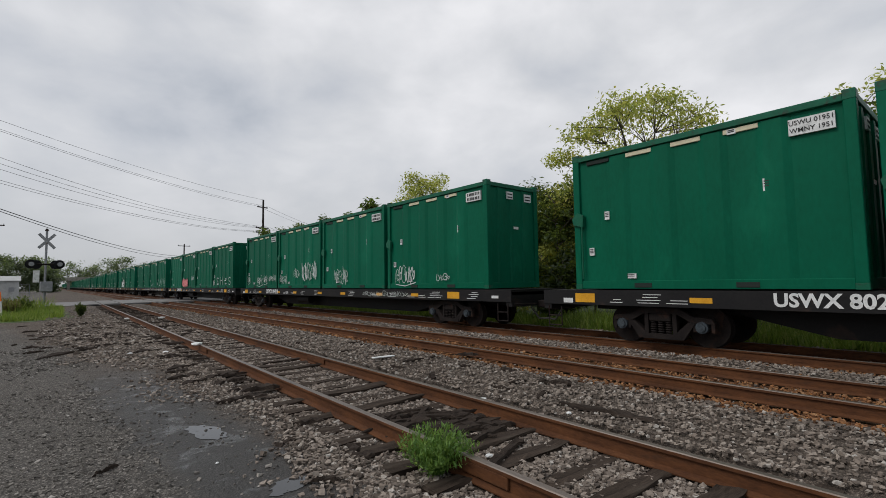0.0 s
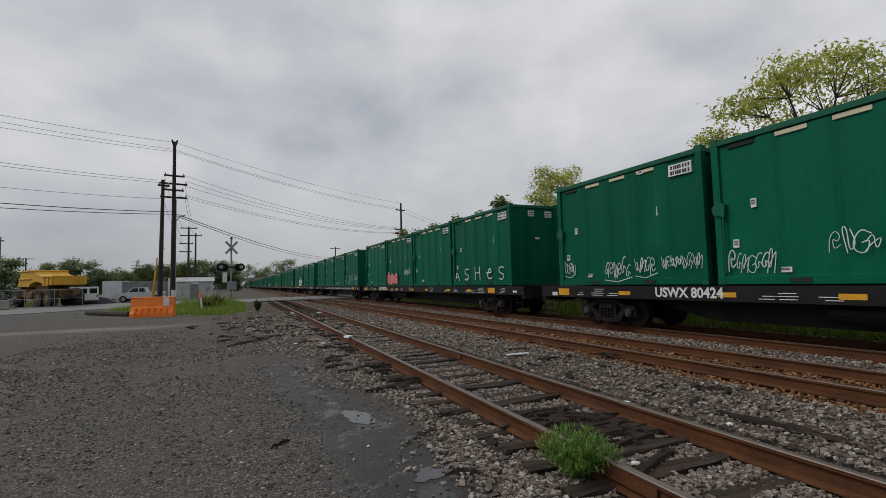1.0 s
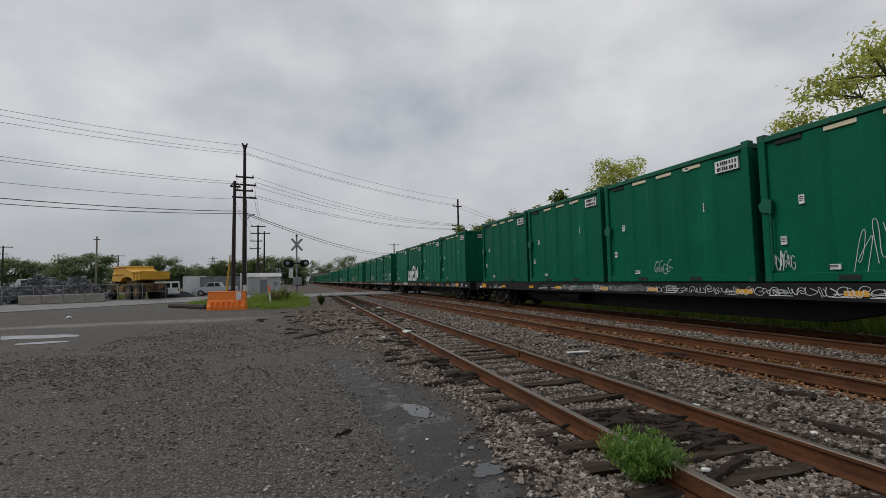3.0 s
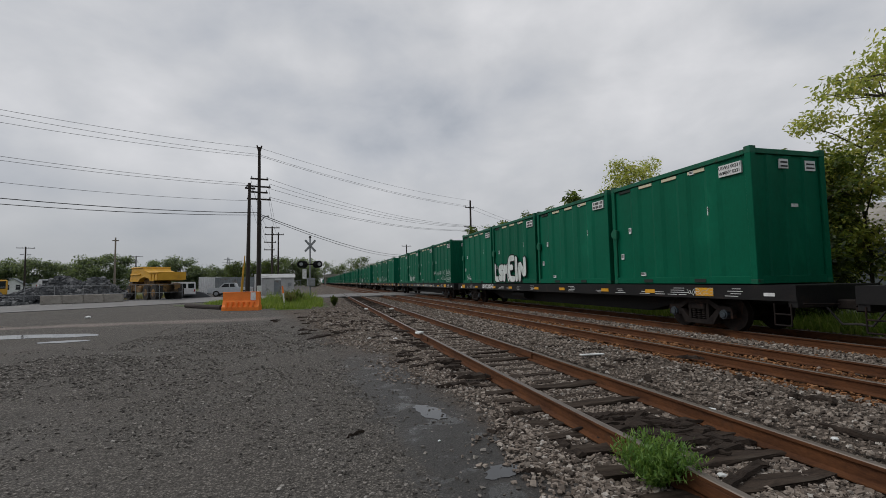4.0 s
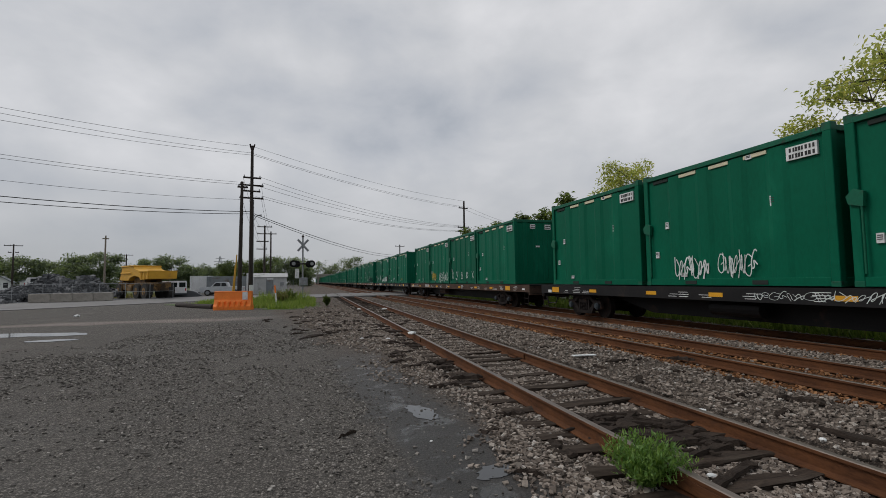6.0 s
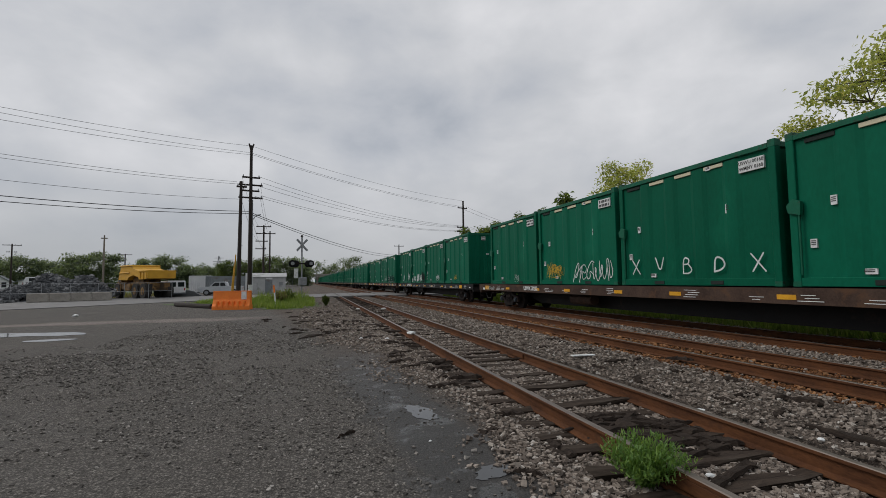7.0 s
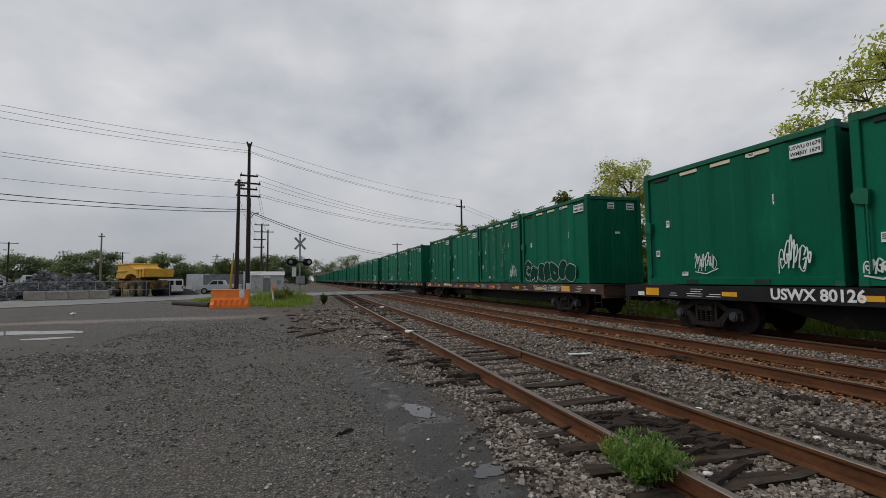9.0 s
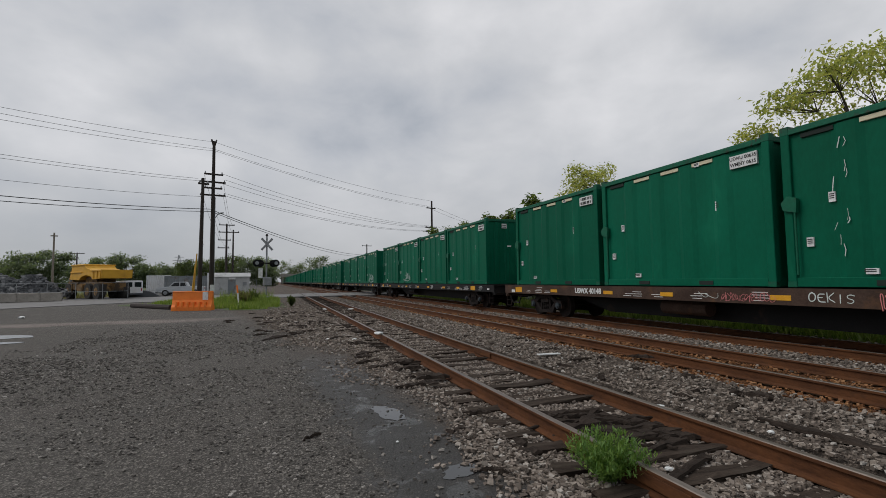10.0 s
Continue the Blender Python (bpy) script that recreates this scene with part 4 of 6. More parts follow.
SILL_TAGS = {6: (48, -1.6, -2.8), 0: (40, -4.2, -7.5), 2: (41, 3.0, -9.0), 4: (42, 2.0, -6.5), 7: (43, 2.0, 1.55), 5: (44, 12.2, 11.0), 3: (45, -9.5, -10.4)}
SCRATCHED = {(7, 2): 46, (8, 0): 16}
TRAIN, SPOTS = [], {}


def along(s, z, size=1.0):
    """The pose at s metres along the main track."""
    return pose(0, 0, 0, 0, 0, TRACK_TURN) @ pose(TRACK_X * size, s, z)



boxes_near = [container(g, True) for g in GREENS]
box_far = container(GREENS[0], False)
cars_near = [flatcar(CAR_BLACK, True), flatcar(CAR_BROWN, True), flatcar(CAR_BROWN, True, 0.76)]
car_far = flatcar(CAR_BLACK, False)
rnd_train = random.Random(21)


def letter_row(word, y0, y1, z, size, t, mat, x, width=0.12):
    """Hand-sprayed capitals, a little uneven, in one coat of paint."""
    k = len(word)
    rnd = random.Random(word)
    bm = bmesh.new()
    step = (y1 - y0) / k
    cap = size * 0.75
    for i, ch in enumerate(word):
        if ch == " ":
            continue
        tall, lift, lean = cap * rnd.uniform(0.85, 1.12), rnd.uniform(-0.08, 0.08) * cap, rnd.uniform(-0.12, 0.12)
        wide = math.copysign(min(abs(step) * 0.72, cap * 0.8), step)
        for q, run in enumerate(glyph(ch)):
            stroke(bm, [(y0 + step * (i + 0.5) + (p.x - 0.5 + lean * (p.y - 0.5)) * wide, z - cap / 2 + lift + p.y * tall) for p in run], size * width * rnd.uniform(0.8, 1.1), x - 0.0015 * q)
    part("graffiti", bm, mat, t, "hand-sprayed capitals")


for k in range(-1, 25):
    near = k < 12
    y = FIRST_Y + k * CAR_LEN + HALF + (0.78 if k >= 5 else 0.0) + (0.74 if k >= 6 else 0.0)  # car 5 is longer
    src = cars_near[{5: 2, 7: 1}.get(k, 0)] if near else car_far
    car = copy_thing(src, along(y, 0))
    if k in BROWN_CARS:
        car["label"] = "long flatcar with rust-brown paint carrying four containers"
    if k in SILL_MARKS:
        lettering(SILL_MARKS[k], 0.25 if k in BROWN_CARS else 0.34, WHITE, car, on_side(-1.308, HALF - BOX_L + 0.55, 1.18), "white stencilled car number", 0.01)
    if k in SILL_TAGS:
        s, a, b = SILL_TAGS[k]
        part("graffiti", tag_mesh(s, a, b, 1.07, 1.27, int(abs(a - b) * 3.6), SPRAY, 0.024, -1.309, 0.0), None, car)
    if k == 7:
        part("graffiti", tag_mesh(51, 1.4, 0.1, 1.04, 1.24, 8, SPRAY_PINK, 0.016, -1.309, 0.0), None, car)
        part("graffiti", tag_mesh(52, -1.75, -2.6, 1.0, 1.3, 4, SPRAY_PINK, 0.03, -1.309, 0.0), None, car)
        part("graffiti", tag_mesh(53, -7.3, -10.4, 1.06, 1.28, 9, SPRAY, 0.03, -1.309, 0.0), None, car)
        letter_row("OEKIS", -0.55, -1.4, 1.18, 0.24, car, SPRAY, -1.309, 0.09)
    TRAIN.append((car, y, 0.0))
    for c in range(4):
        dy = HALF - BOX_L / 2 - c * BOX_PITCH
        src = rnd_train.choice(boxes_near) if near else box_far
        b = copy_thing(src, along(y + dy, DECK_Z))
        if near:
            number_board(b, BOARDS.get((k, c)))
            for s, y0, y1, z0, z1, n, mat, w in TAGS.get((k, c), []):
                part("graffiti", tag_mesh(s, y0, y1, z0, z1, n, mat, w), None, b)
            if (k, c) in SCRATCHED:
                part("scratches", scratches(k * 7 + c, -1.5, 2.4, 0.4, 3.1, SCRATCHED[(k, c)], SPRAY), None, b)
            if (k, c) in TAGS:
                b["label"] = "green steel waste container with sprayed graffiti along its foot"
        xs = -BOX_W / 2 - 0.008
        if (k, c) == (1, 3):
            letter_row("ASHeS", 2.85, -2.6, 0.55, 0.75, b, SPRAY, xs, 0.075)
        if (k, c) == (4, 3):
            letter_row("LINEAR TIME", 1.75, -1.15, 0.85, 0.42, b, SPRAY, xs, 0.05)
            letter_row("ACAB", 0.1, -1.35, 0.45, 0.45, b, SPRAY, xs, 0.05)
        if (k, c) == (5, 2):
            letter_row("XVBDX", 2.6, -2.8, 0.55, 0.55, b, SPRAY, xs, 0.08)
        SPOTS[(k, c)] = b
        TRAIN.append((b, y + dy, DECK_Z))


def piece(t, word, y0, y1, z0, heights, wide, fill, line, edge=0.045):
    """Fat overlapping sprayed shapes: each one filled, over its own wider outline."""
    rnd = random.Random(word)
    x = -BOX_W / 2 - 0.006
    bm, rim = bmesh.new(), bmesh.new()
    step = (y1 - y0) / len(word)
    for i, ch in enumerate(word):
        tall, lean = heights[i], rnd.uniform(-0.12, 0.12)
        for q, run in enumerate(glyph(ch)):
            pts = [(y0 + step * (i + 0.5 + (p.x - 0.5 + lean * (p.y - 0.5)) * 0.92), z0 + wide / 2 + p.y * (tall - wide)) for p in run]
            stroke(rim, pts, wide + 2 * edge, x - 0.006 * i - 0.0004 * q)
            stroke(bm, pts, wide, x - 0.006 * i - 0.003 - 0.0004 * q)
    part("graffiti", bm, fill, t, "large filled graffiti piece")
    part("graffiti_outline", rim, line, t)


piece(SPOTS[(3, 1)], "LSMEIN", 2.55, -1.65, 0.08, (1.05, 1.0, 1.15, 1.42, 1.35, 1.28), 0.31, SPRAY, SPRAY_DARK, 0.06)
piece(SPOTS[(1, 1)], "cjafh", 2.6, 0.2, 0.06, (0.86, 0.84, 0.9, 0.86, 0.9), 0.21, SPRAY_PINK, SPRAY_DARK, 0.035)
piece(SPOTS[(7, 3)], "hd", 2.55, 1.25, 0.06, (1.05, 0.75), 0.24, PIECE_GREEN, SPRAY, 0.022)
piece(SPOTS[(7, 3)], "hajch", 1.15, -1.85, 0.06, (0.86, 0.9, 0.86, 0.92, 0.76), 0.31, PIECE_GREEN, SPRAY, 0.018)

for o in boxes_near + [box_far] + cars_near + [car_far]:
    for q in list(o.children_recursive) + [o]:
        bpy.data.objects.remove(q)


# ---- plants ----
def leaf_mesh(name, centres, size, mat, seed, long=1.6, droop=0.4):
    """Folded leaves of four corners, one island each."""
    rng = np.random.default_rng(seed)
    k = len(centres)
    a = rng.uniform(0, 2 * np.pi, k)
    tilt = rng.normal(-droop, 0.5, k)
    s = size * rng.uniform(0.6, 1.35, k)
    d = np.stack([np.cos(a) * np.cos(tilt), np.sin(a) * np.cos(tilt), np.sin(tilt)], 1) * (s * long)[:, None]
    w = np.cross(d, rng.normal(0, 0.35, (k, 3)) + np.array([0, 0, 1.0]))
    w = w / (np.linalg.norm(w, axis=1, keepdims=True) + 1e-9) * (s * 0.42)[:, None]
    lift = np.array([0, 0, 1.0]) * (s * 0.12)[:, None]
    v = np.stack([centres, centres + d * 0.5 + w + lift, centres + d, centres + d * 0.5 - w + lift], 1).reshape(-1, 3)
    f = (np.arange(k) * 4)[:, None] + np.array([0, 1, 2, 3])[None]
    me = bpy.data.meshes.new(name)
    me.from_pydata(v, [], f)
    me.materials.append(mat)
    return me


def tree(name, x, y, h, spread, base, mat, seed, label, leaves=5000, size=0.13, limbs=9, clump=0.55, group="", category="tree", trunk_r=0.0, lean=(0, 0)):
    """A tapered trunk that forks into limbs and twigs, with leaves clumped along the twigs."""
    rnd = random.Random(seed)
    rng = np.random.default_rng(seed)
    t = thing(name, label, category, pose(x, y, 0), group)
    r = trunk_r or h * 0.014
    bm = bmesh.new()
    top = Vector((lean[0], lean[1], h * 0.9))
    pts = [Vector((0, 0, -0.05))]
    for i in range(1, 6):
        f = i / 5
        pts.append(Vector((top.x * f + rnd.uniform(-0.03, 0.03) * h * 0.5, top.y * f + rnd.uniform(-0.03, 0.03) * h * 0.5, top.z * f)))
    for i in range(5):
        cyl(bm, pts[i], pts[i + 1], r * (1 - 0.17 * i), r * (1 - 0.17 * (i + 1)), 7)
    ends = []
    for i in range(limbs):
        f = base + (1 - base) * (i + rnd.random()) / limbs * 0.95
        k = min(4, int(f * 5))
        p = pts[k].lerp(pts[k + 1], f * 5 - k)
        a = i * 2.4 + rnd.uniform(-0.4, 0.4)
        reach = spread * rnd.uniform(0.55, 1.0) * (1.0 - 0.35 * abs(f - 0.7))
        q = p + Vector((math.cos(a) * reach, math.sin(a) * reach, h * rnd.uniform(0.04, 0.16)))
        m = p.lerp(q, 0.5) + Vector((0, 0, rnd.uniform(0.0, 0.05) * h))
        cyl(bm, p, m, r * 0.42, r * 0.28, 5)
        cyl(bm, m, q, r * 0.28, r * 0.12, 5)
        ends.append(q)
        for j in range(4):
            s = m.lerp(q, rnd.uniform(0.0, 0.95))
            e = s + Vector((rnd.uniform(-1, 1), rnd.uniform(-1, 1), rnd.uniform(-0.1, 0.9))) * spread * 0.33
            cyl(bm, s, e, r * 0.13, r * 0.05, 4)
            ends.append(e)
            if rnd.random() < 0.6:
                ends.append(s.lerp(e, 0.5))
    part("trunk", bm, BARK, t)
    ends = np.array([tuple(e) for e in ends])
    weight = rng.uniform(0.3, 1.0, len(ends))
    pick = rng.choice(len(ends), leaves, p=weight / weight.sum())
    ball = rng.normal(0, 1, (leaves, 3))
    ball = ball / np.linalg.norm(ball, axis=1, keepdims=True) * (rng.uniform(0, 1, (leaves, 1)) ** 0.45)
    c = ends[pick] + ball * np.array([clump, clump, clump * 0.65]) * 1.35
    c[:, 2] = np.maximum(c[:, 2], 0.1)
    part("crown", leaf_mesh("crown", c, size, mat, seed), mat, t)
    return t


TREE_GROUP = "trees behind the train"


def spreading_tree(x, y, h, spread, crown, mat, seed, label, tips=54, per=90, size=0.10):
    """A forked trunk whose limbs fan out into a wide shallow dome of drooping leaf sprays, open between them."""
    rnd = random.Random(seed)
    rng = np.random.default_rng(seed)
    t = thing("tree", label, "tree", pose(x, y, 0), TREE_GROUP)
    bm = bmesh.new()
    fork = Vector((0.15, -0.1, (h - crown) * 0.72))
    cyl(bm, (0, 0, -0.05), fork, 0.17, 0.13, 8)
    limbs = []
    for i in range(6):
        a = i * 1.047 + rnd.uniform(-0.3, 0.3)
        r = spread * rnd.uniform(0.35, 0.5)
        q = Vector((math.cos(a) * r, math.sin(a) * r, h - crown * rnd.uniform(0.75, 1.0)))
        m = fork.lerp(q, 0.5) + Vector((0, 0, -0.25))
        cyl(bm, fork, m, 0.060, 0.045, 6)
        cyl(bm, m, q, 0.045, 0.030, 6)
        limbs.append(q)
    ends = []
    for i in range(tips):
        a, r = i * 2.39996, math.sqrt((i + 0.5) / tips) * spread * rnd.uniform(0.88, 1.08)
        top = h - crown * (r / spread) ** 2.2 * rnd.uniform(0.75, 1.0) - rnd.uniform(0.0, 0.35) * crown * (i % 3 == 0)
        e = Vector((math.cos(a) * r, math.sin(a) * r, top))
        near = min(limbs, key=lambda p: (p - e).length)
        m = near.lerp(e, 0.55) + Vector((rnd.uniform(-0.2, 0.2), rnd.uniform(-0.2, 0.2), rnd.uniform(-0.15, 0.1)))
        cyl(bm, near, m, 0.022, 0.014, 5)
        cyl(bm, m, e, 0.014, 0.006, 4)
        ends += [e, m.lerp(e, 0.7)]
        for _ in range(2):
            s = m.lerp(e, rnd.uniform(0.2, 0.8))
            f = s + Vector((rnd.uniform(-0.7, 0.7), rnd.uniform(-0.7, 0.7), rnd.uniform(-0.1, 0.4)))
            cyl(bm, s, f, 0.012, 0.005, 4)
            ends.append(f)
    part("trunk", bm, BARK, t)
    ends = np.array([tuple(e) for e in ends])
    k = tips * per
    c = ends[rng.integers(0, len(ends), k)] + rng.normal(0, 1, (k, 3)) * np.array([0.26, 0.26, 0.11])
    part("crown", leaf_mesh("crown", c, size, mat, seed, 1.9, 0.55), mat, t)
    return t


spreading_tree(19.0, 10.2, 9.3, 3.25, 2.0, LEAF_LIGHT, 2, "tall open tree with a wide crown of yellow-green leaves")
tree("tree", 20.6, 2.2, 7.6, 2.2, 0.5, LEAF_LIGHT, 3, "tall open tree with light yellow-green leaves", 5200, 0.105, 13, 0.45, TREE_GROUP, trunk_r=0.13)
tree("tree", 18.3, 23.9, 8.3, 1.9, 0.5, LEAF_LIGHT, 4, "rounded young tree with light green leaves", 8500, 0.11, 18, 0.5, TREE_GROUP)
tree("tree", 16.6, 28.8, 7.0, 1.7, 0.4, LEAF_MID, 5, "broad-leaved sapling with mid-green leaves", 2200, 0.20, 8, 0.35, TREE_GROUP)
tree("tree", 17.0, 33.5, 7.2, 1.6, 0.4, LEAF_MID, 6, "broad-leaved sapling with mid-green leaves", 2000, 0.20, 8, 0.35, TREE_GROUP)
tree("tree", 16.4, 12.6, 5.7, 1.6, 0.25, LEAF_MID, 7, "thin tree with sparse leaves and bare twigs", 2300, 0.12, 12, 0.35, TREE_GROUP)
tree("tree", 17.2, 17.6, 6.5, 1.8, 0.3, LEAF_MID, 8, "nearly bare tree with thin twigs", 220, 0.12, 12, 0.3, TREE_GROUP)
tree("tree", 18.0, 46.0, 7.6, 2.2, 0.35, LEAF_MID, 9, "rounded tree with mid-green leaves", 2500, 0.22, 9, 0.5, TREE_GROUP)
tree("tree", 19.0, 56.0, 8.0, 2.4, 0.35, LEAF_MID, 10, "rounded tree with mid-green leaves", 2500, 0.22, 9, 0.5, TREE_GROUP)
for i, (x, y, h, sp, mat) in enumerate(((18.0, 11.9, 7.3, 2.1, LEAF_LIGHT), (18.3, 13.7, 6.3, 1.7, LEAF_LIGHT), (17.3, 12.9, 5.6, 1.6, LEAF_MID), (18.4, 9.2, 7.2, 2.0, LEAF_LIGHT), (19.4, 6.4, 7.0, 2.0, LEAF_MID), (20.0, 4.0, 7.0, 2.2, LEAF_MID), (17.2, 14.4, 5.6, 1.5, LEAF_MID))):
    tree("tree", x, y, h, sp, 0.15, mat, 50 + i, "leafy young tree tangled with vines behind the train", 8200, 0.105, 16, 0.5, TREE_GROUP, trunk_r=0.07)
rnd_veg = random.Random(31)
for i in range(17):
    y = 0.5 + i * 2.6 + rnd_veg.uniform(-0.6, 0.6)
    h = rnd_veg.uniform(2.6, 5.2) if y < 24 else rnd_veg.uniform(2.0, 4.0)
    x = rnd_veg.uniform(15.2, 17.6)
    if 10.2 < y < 12.6:  # a low spot through which the house shows
        h = 2.7
    tree("bush", x, y, h, h * 0.42, 0.02, (LEAF_MID, LEAF_DARK, LEAF_LIGHT)[rnd_veg.choice((0, 0, 1, 1, 2))], 60 + i, "dense green bush overgrown with vines behind the train",
         int(900 + h * 380), 0.13, 9, h * 0.11, "bushes behind the train", "bush", 0.035)
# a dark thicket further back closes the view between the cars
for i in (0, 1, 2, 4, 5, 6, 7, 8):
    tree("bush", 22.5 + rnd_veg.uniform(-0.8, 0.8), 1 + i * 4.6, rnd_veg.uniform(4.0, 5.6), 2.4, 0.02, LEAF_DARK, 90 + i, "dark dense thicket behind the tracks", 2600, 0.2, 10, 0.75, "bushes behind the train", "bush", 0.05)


def blades(name, region, n, h, mat, seed, label, category, width=0.012, bend=0.35):
    """Grass or weed blades, three corners each, over rectangles (x0, x1, y0, y1)."""
    rng = np.random.default_rng(seed)
    per = np.array([(r[1] - r[0]) * (r[3] - r[2]) for r in region])
    which = rng.choice(len(region), n, p=per / per.sum())
    reg = np.array(region)[which]
    x = rng.uniform(reg[:, 0], reg[:, 1])
    y = rng.uniform(reg[:, 2], reg[:, 3])
    hh = h * rng.uniform(0.35, 1.25, n) * (0.75 + 0.5 * np.sin(x * 1.9) * np.sin(y * 1.4 + 1))
    a = rng.uniform(0, 2 * np.pi, n)
    w = np.stack([np.cos(a), np.sin(a), np.zeros(n)], 1) * (width * rng.uniform(0.7, 1.6, n))[:, None]
    b = np.stack([x, y, np.full(n, 0.0)], 1)
    tip = b + np.stack([rng.normal(0, bend, n) * hh, rng.normal(0, bend, n) * hh, hh], 1)
    v = np.stack([b - w, b + w, tip], 1).reshape(-1, 3)
    f = np.arange(n * 3).reshape(-1, 3)
    me = bpy.data.meshes.new(name)
    me.from_pydata(v, [], f)
    me.materials.append(mat)
    return tagged(new(name, me), label, category, kind="stuff")


blades("grass", [(-8.5, -4.0, 36.5, 45), (-4.4, 0.1, 32.5, 46.5), (-2.7, -0.6, 30.6, 33)], 15000, 0.42, GRASS_LEAF, 1, "bright green uncut grass on the verge", "grass", 0.03)
blades("tall_grass", [(-4.2, -0.6, 36, 45)], 2600, 0.85, GRASS_LEAF, 2, "tall seeding grass round the crossing signal", "grass", 0.025)
blades("weeds", [(13.1, 15.6, 0, 48)], 34000, 0.55, GRASS_LEAF, 3, "green weeds along the far side of the tracks", "weeds", 0.025)
blades("dry_grass", [(-40, -20, 66, 80)], 5000, 0.5, DRY_LEAF, 4, "dry yellow grass beyond the road", "grass", 0.06)


def weed(x, y, h, r, seed, mat, label, n_stem=40, size=0.02, name="weed"):
    """A bushy weed: many stems from one root, with small narrow leaves."""
    rnd = random.Random(seed)
    t = thing(name, label, "weed", pose(x, y, -0.06 if 2.2 < x < 4.7 else 0.0))
    bm = bmesh.new()
    pts = []
    for i in range(n_stem):
        a, out = rnd.uniform(0, 2 * math.pi), r * math.sqrt(rnd.random())
        tip = Vector((math.cos(a) * out, math.sin(a) * out, h * rnd.uniform(0.55, 1.0) * (1 - 0.35 * (out / r) ** 2)))
        mid = Vector((tip.x * 0.35, tip.y * 0.35, tip.z * 0.5))
        cyl(bm, (rnd.uniform(-0.03, 0.03), rnd.uniform(-0.03, 0.03), -0.01), mid, 0.004, 0.003, 4)
        cyl(bm, mid, tip, 0.003, 0.0015, 4)
        for k in range(34):
            f = rnd.uniform(0.15, 1.0)
            p = mid * (f / 0.5) if f < 0.5 else mid.lerp(tip, (f - 0.5) / 0.5)
            pts.append(tuple(p + Vector((rnd.gauss(0, 0.022), rnd.gauss(0, 0.022), rnd.gauss(0, 0.02)))))
    part("stem", bm, mat, t)
    part("foliage", leaf_mesh("foliage", np.array(pts), size, mat, seed, 2.9, -0.85), mat, t)
    return t


weed(2.58, 3.34, 0.46, 0.36, 5, WEED_LEAF, "bushy bright green weed growing beside the rusty rail", 130, 0.017)
weed(0.85, 32.4, 0.8, 0.26, 6, LEAF_DARK, "dark seeding weed on the gravel", 40, 0.05)
weed(-2.3, 36.5, 1.15, 0.55, 7, DRY_LEAF, "brown dried weed standing in the grass", 45, 0.06)
weed(-1.9, 38.3, 1.2, 0.6, 8, LEAF_MID, "tall green weed standing in the grass", 45, 0.07)


# ---- scraps on the ground ----
def splinter(l, w, h, seed, mat=None):
    """A rotten length of wood: uneven cross-cuts, split ends."""
    rnd = random.Random(seed)
    bm = bmesh.new()
    rings = []
    for i in range(11):
        f = i / 10 - 0.5
        k = (0.5 if i in (0, 10) else 1.0) * rnd.uniform(0.6, 1.15)
        off = rnd.uniform(-0.16, 0.16) * w
        ring = [bm.verts.new((f * l + rnd.uniform(-0.035, 0.035) * l, sy * w / 2 * k + off, max(0.0, sz) * h * k * rnd.uniform(0.45, 1.1))) for sy, sz in ((-1, 0), (1, 0), (0.9, 1), (-0.8, 1))]
        rings.append(ring)
    for a, b in zip(rings, rings[1:]):
        for j in range(4):
            bm.faces.new((a[j], a[(j + 1) % 4], b[(j + 1) % 4], b[j]))
    bm.faces.new(rings[0])
    bm.faces.new(rings[-1][::-1])
    bmesh.ops.recalc_face_normals(bm, faces=bm.faces[:])
    return mesh_of("scrap_wood", bm, mat or WOOD_SCRAP)


SCRAPS = [splinter(1.0, 0.12, 0.06, 200 + i) for i in range(8)]


def scrap(x, y, turn, length, wide=1.0, z=0.0, i=0, label="rotten dark scrap of tie wood lying on the stones", tilt=0.0):
    ob = new("scrap_wood", SCRAPS[i % len(SCRAPS)])
    ob.matrix_basis = pose(x, y, z, 0, tilt, turn)
    ob.scale = (length, wide, 0.6 + 0.4 * wide)
    return tagged(ob, label, "scrap wood", "scraps of wood")


scrap(0.18, 14.9, 52, 1.85, 1.4, 0.0, 1, "long dark board lying on the gravel")
scrap(5.15, 3.30, -84, 1.25, 1.1, 0.02, 2, "weathered board lying between the tracks")
scrap(6.0, 4.75, -62, 0.55, 1.2, 0.02, 3)
scrap(6.9, 7.8, -50, 0.5, 1.0, 0.02, 4)
scrap(5.6, 8.0, 10, 0.6, 1.0, 0.02, 5)
rnd_s = random.Random(12)
for i in range(110):
    x, y = rnd_s.gauss(0.9, 1.1), rnd_s.uniform(15.5, 27)
    scrap(x, y, rnd_s.uniform(-90, 90), rnd_s.uniform(0.12, 0.5), rnd_s.uniform(0.4, 1.3), 0.0, i)
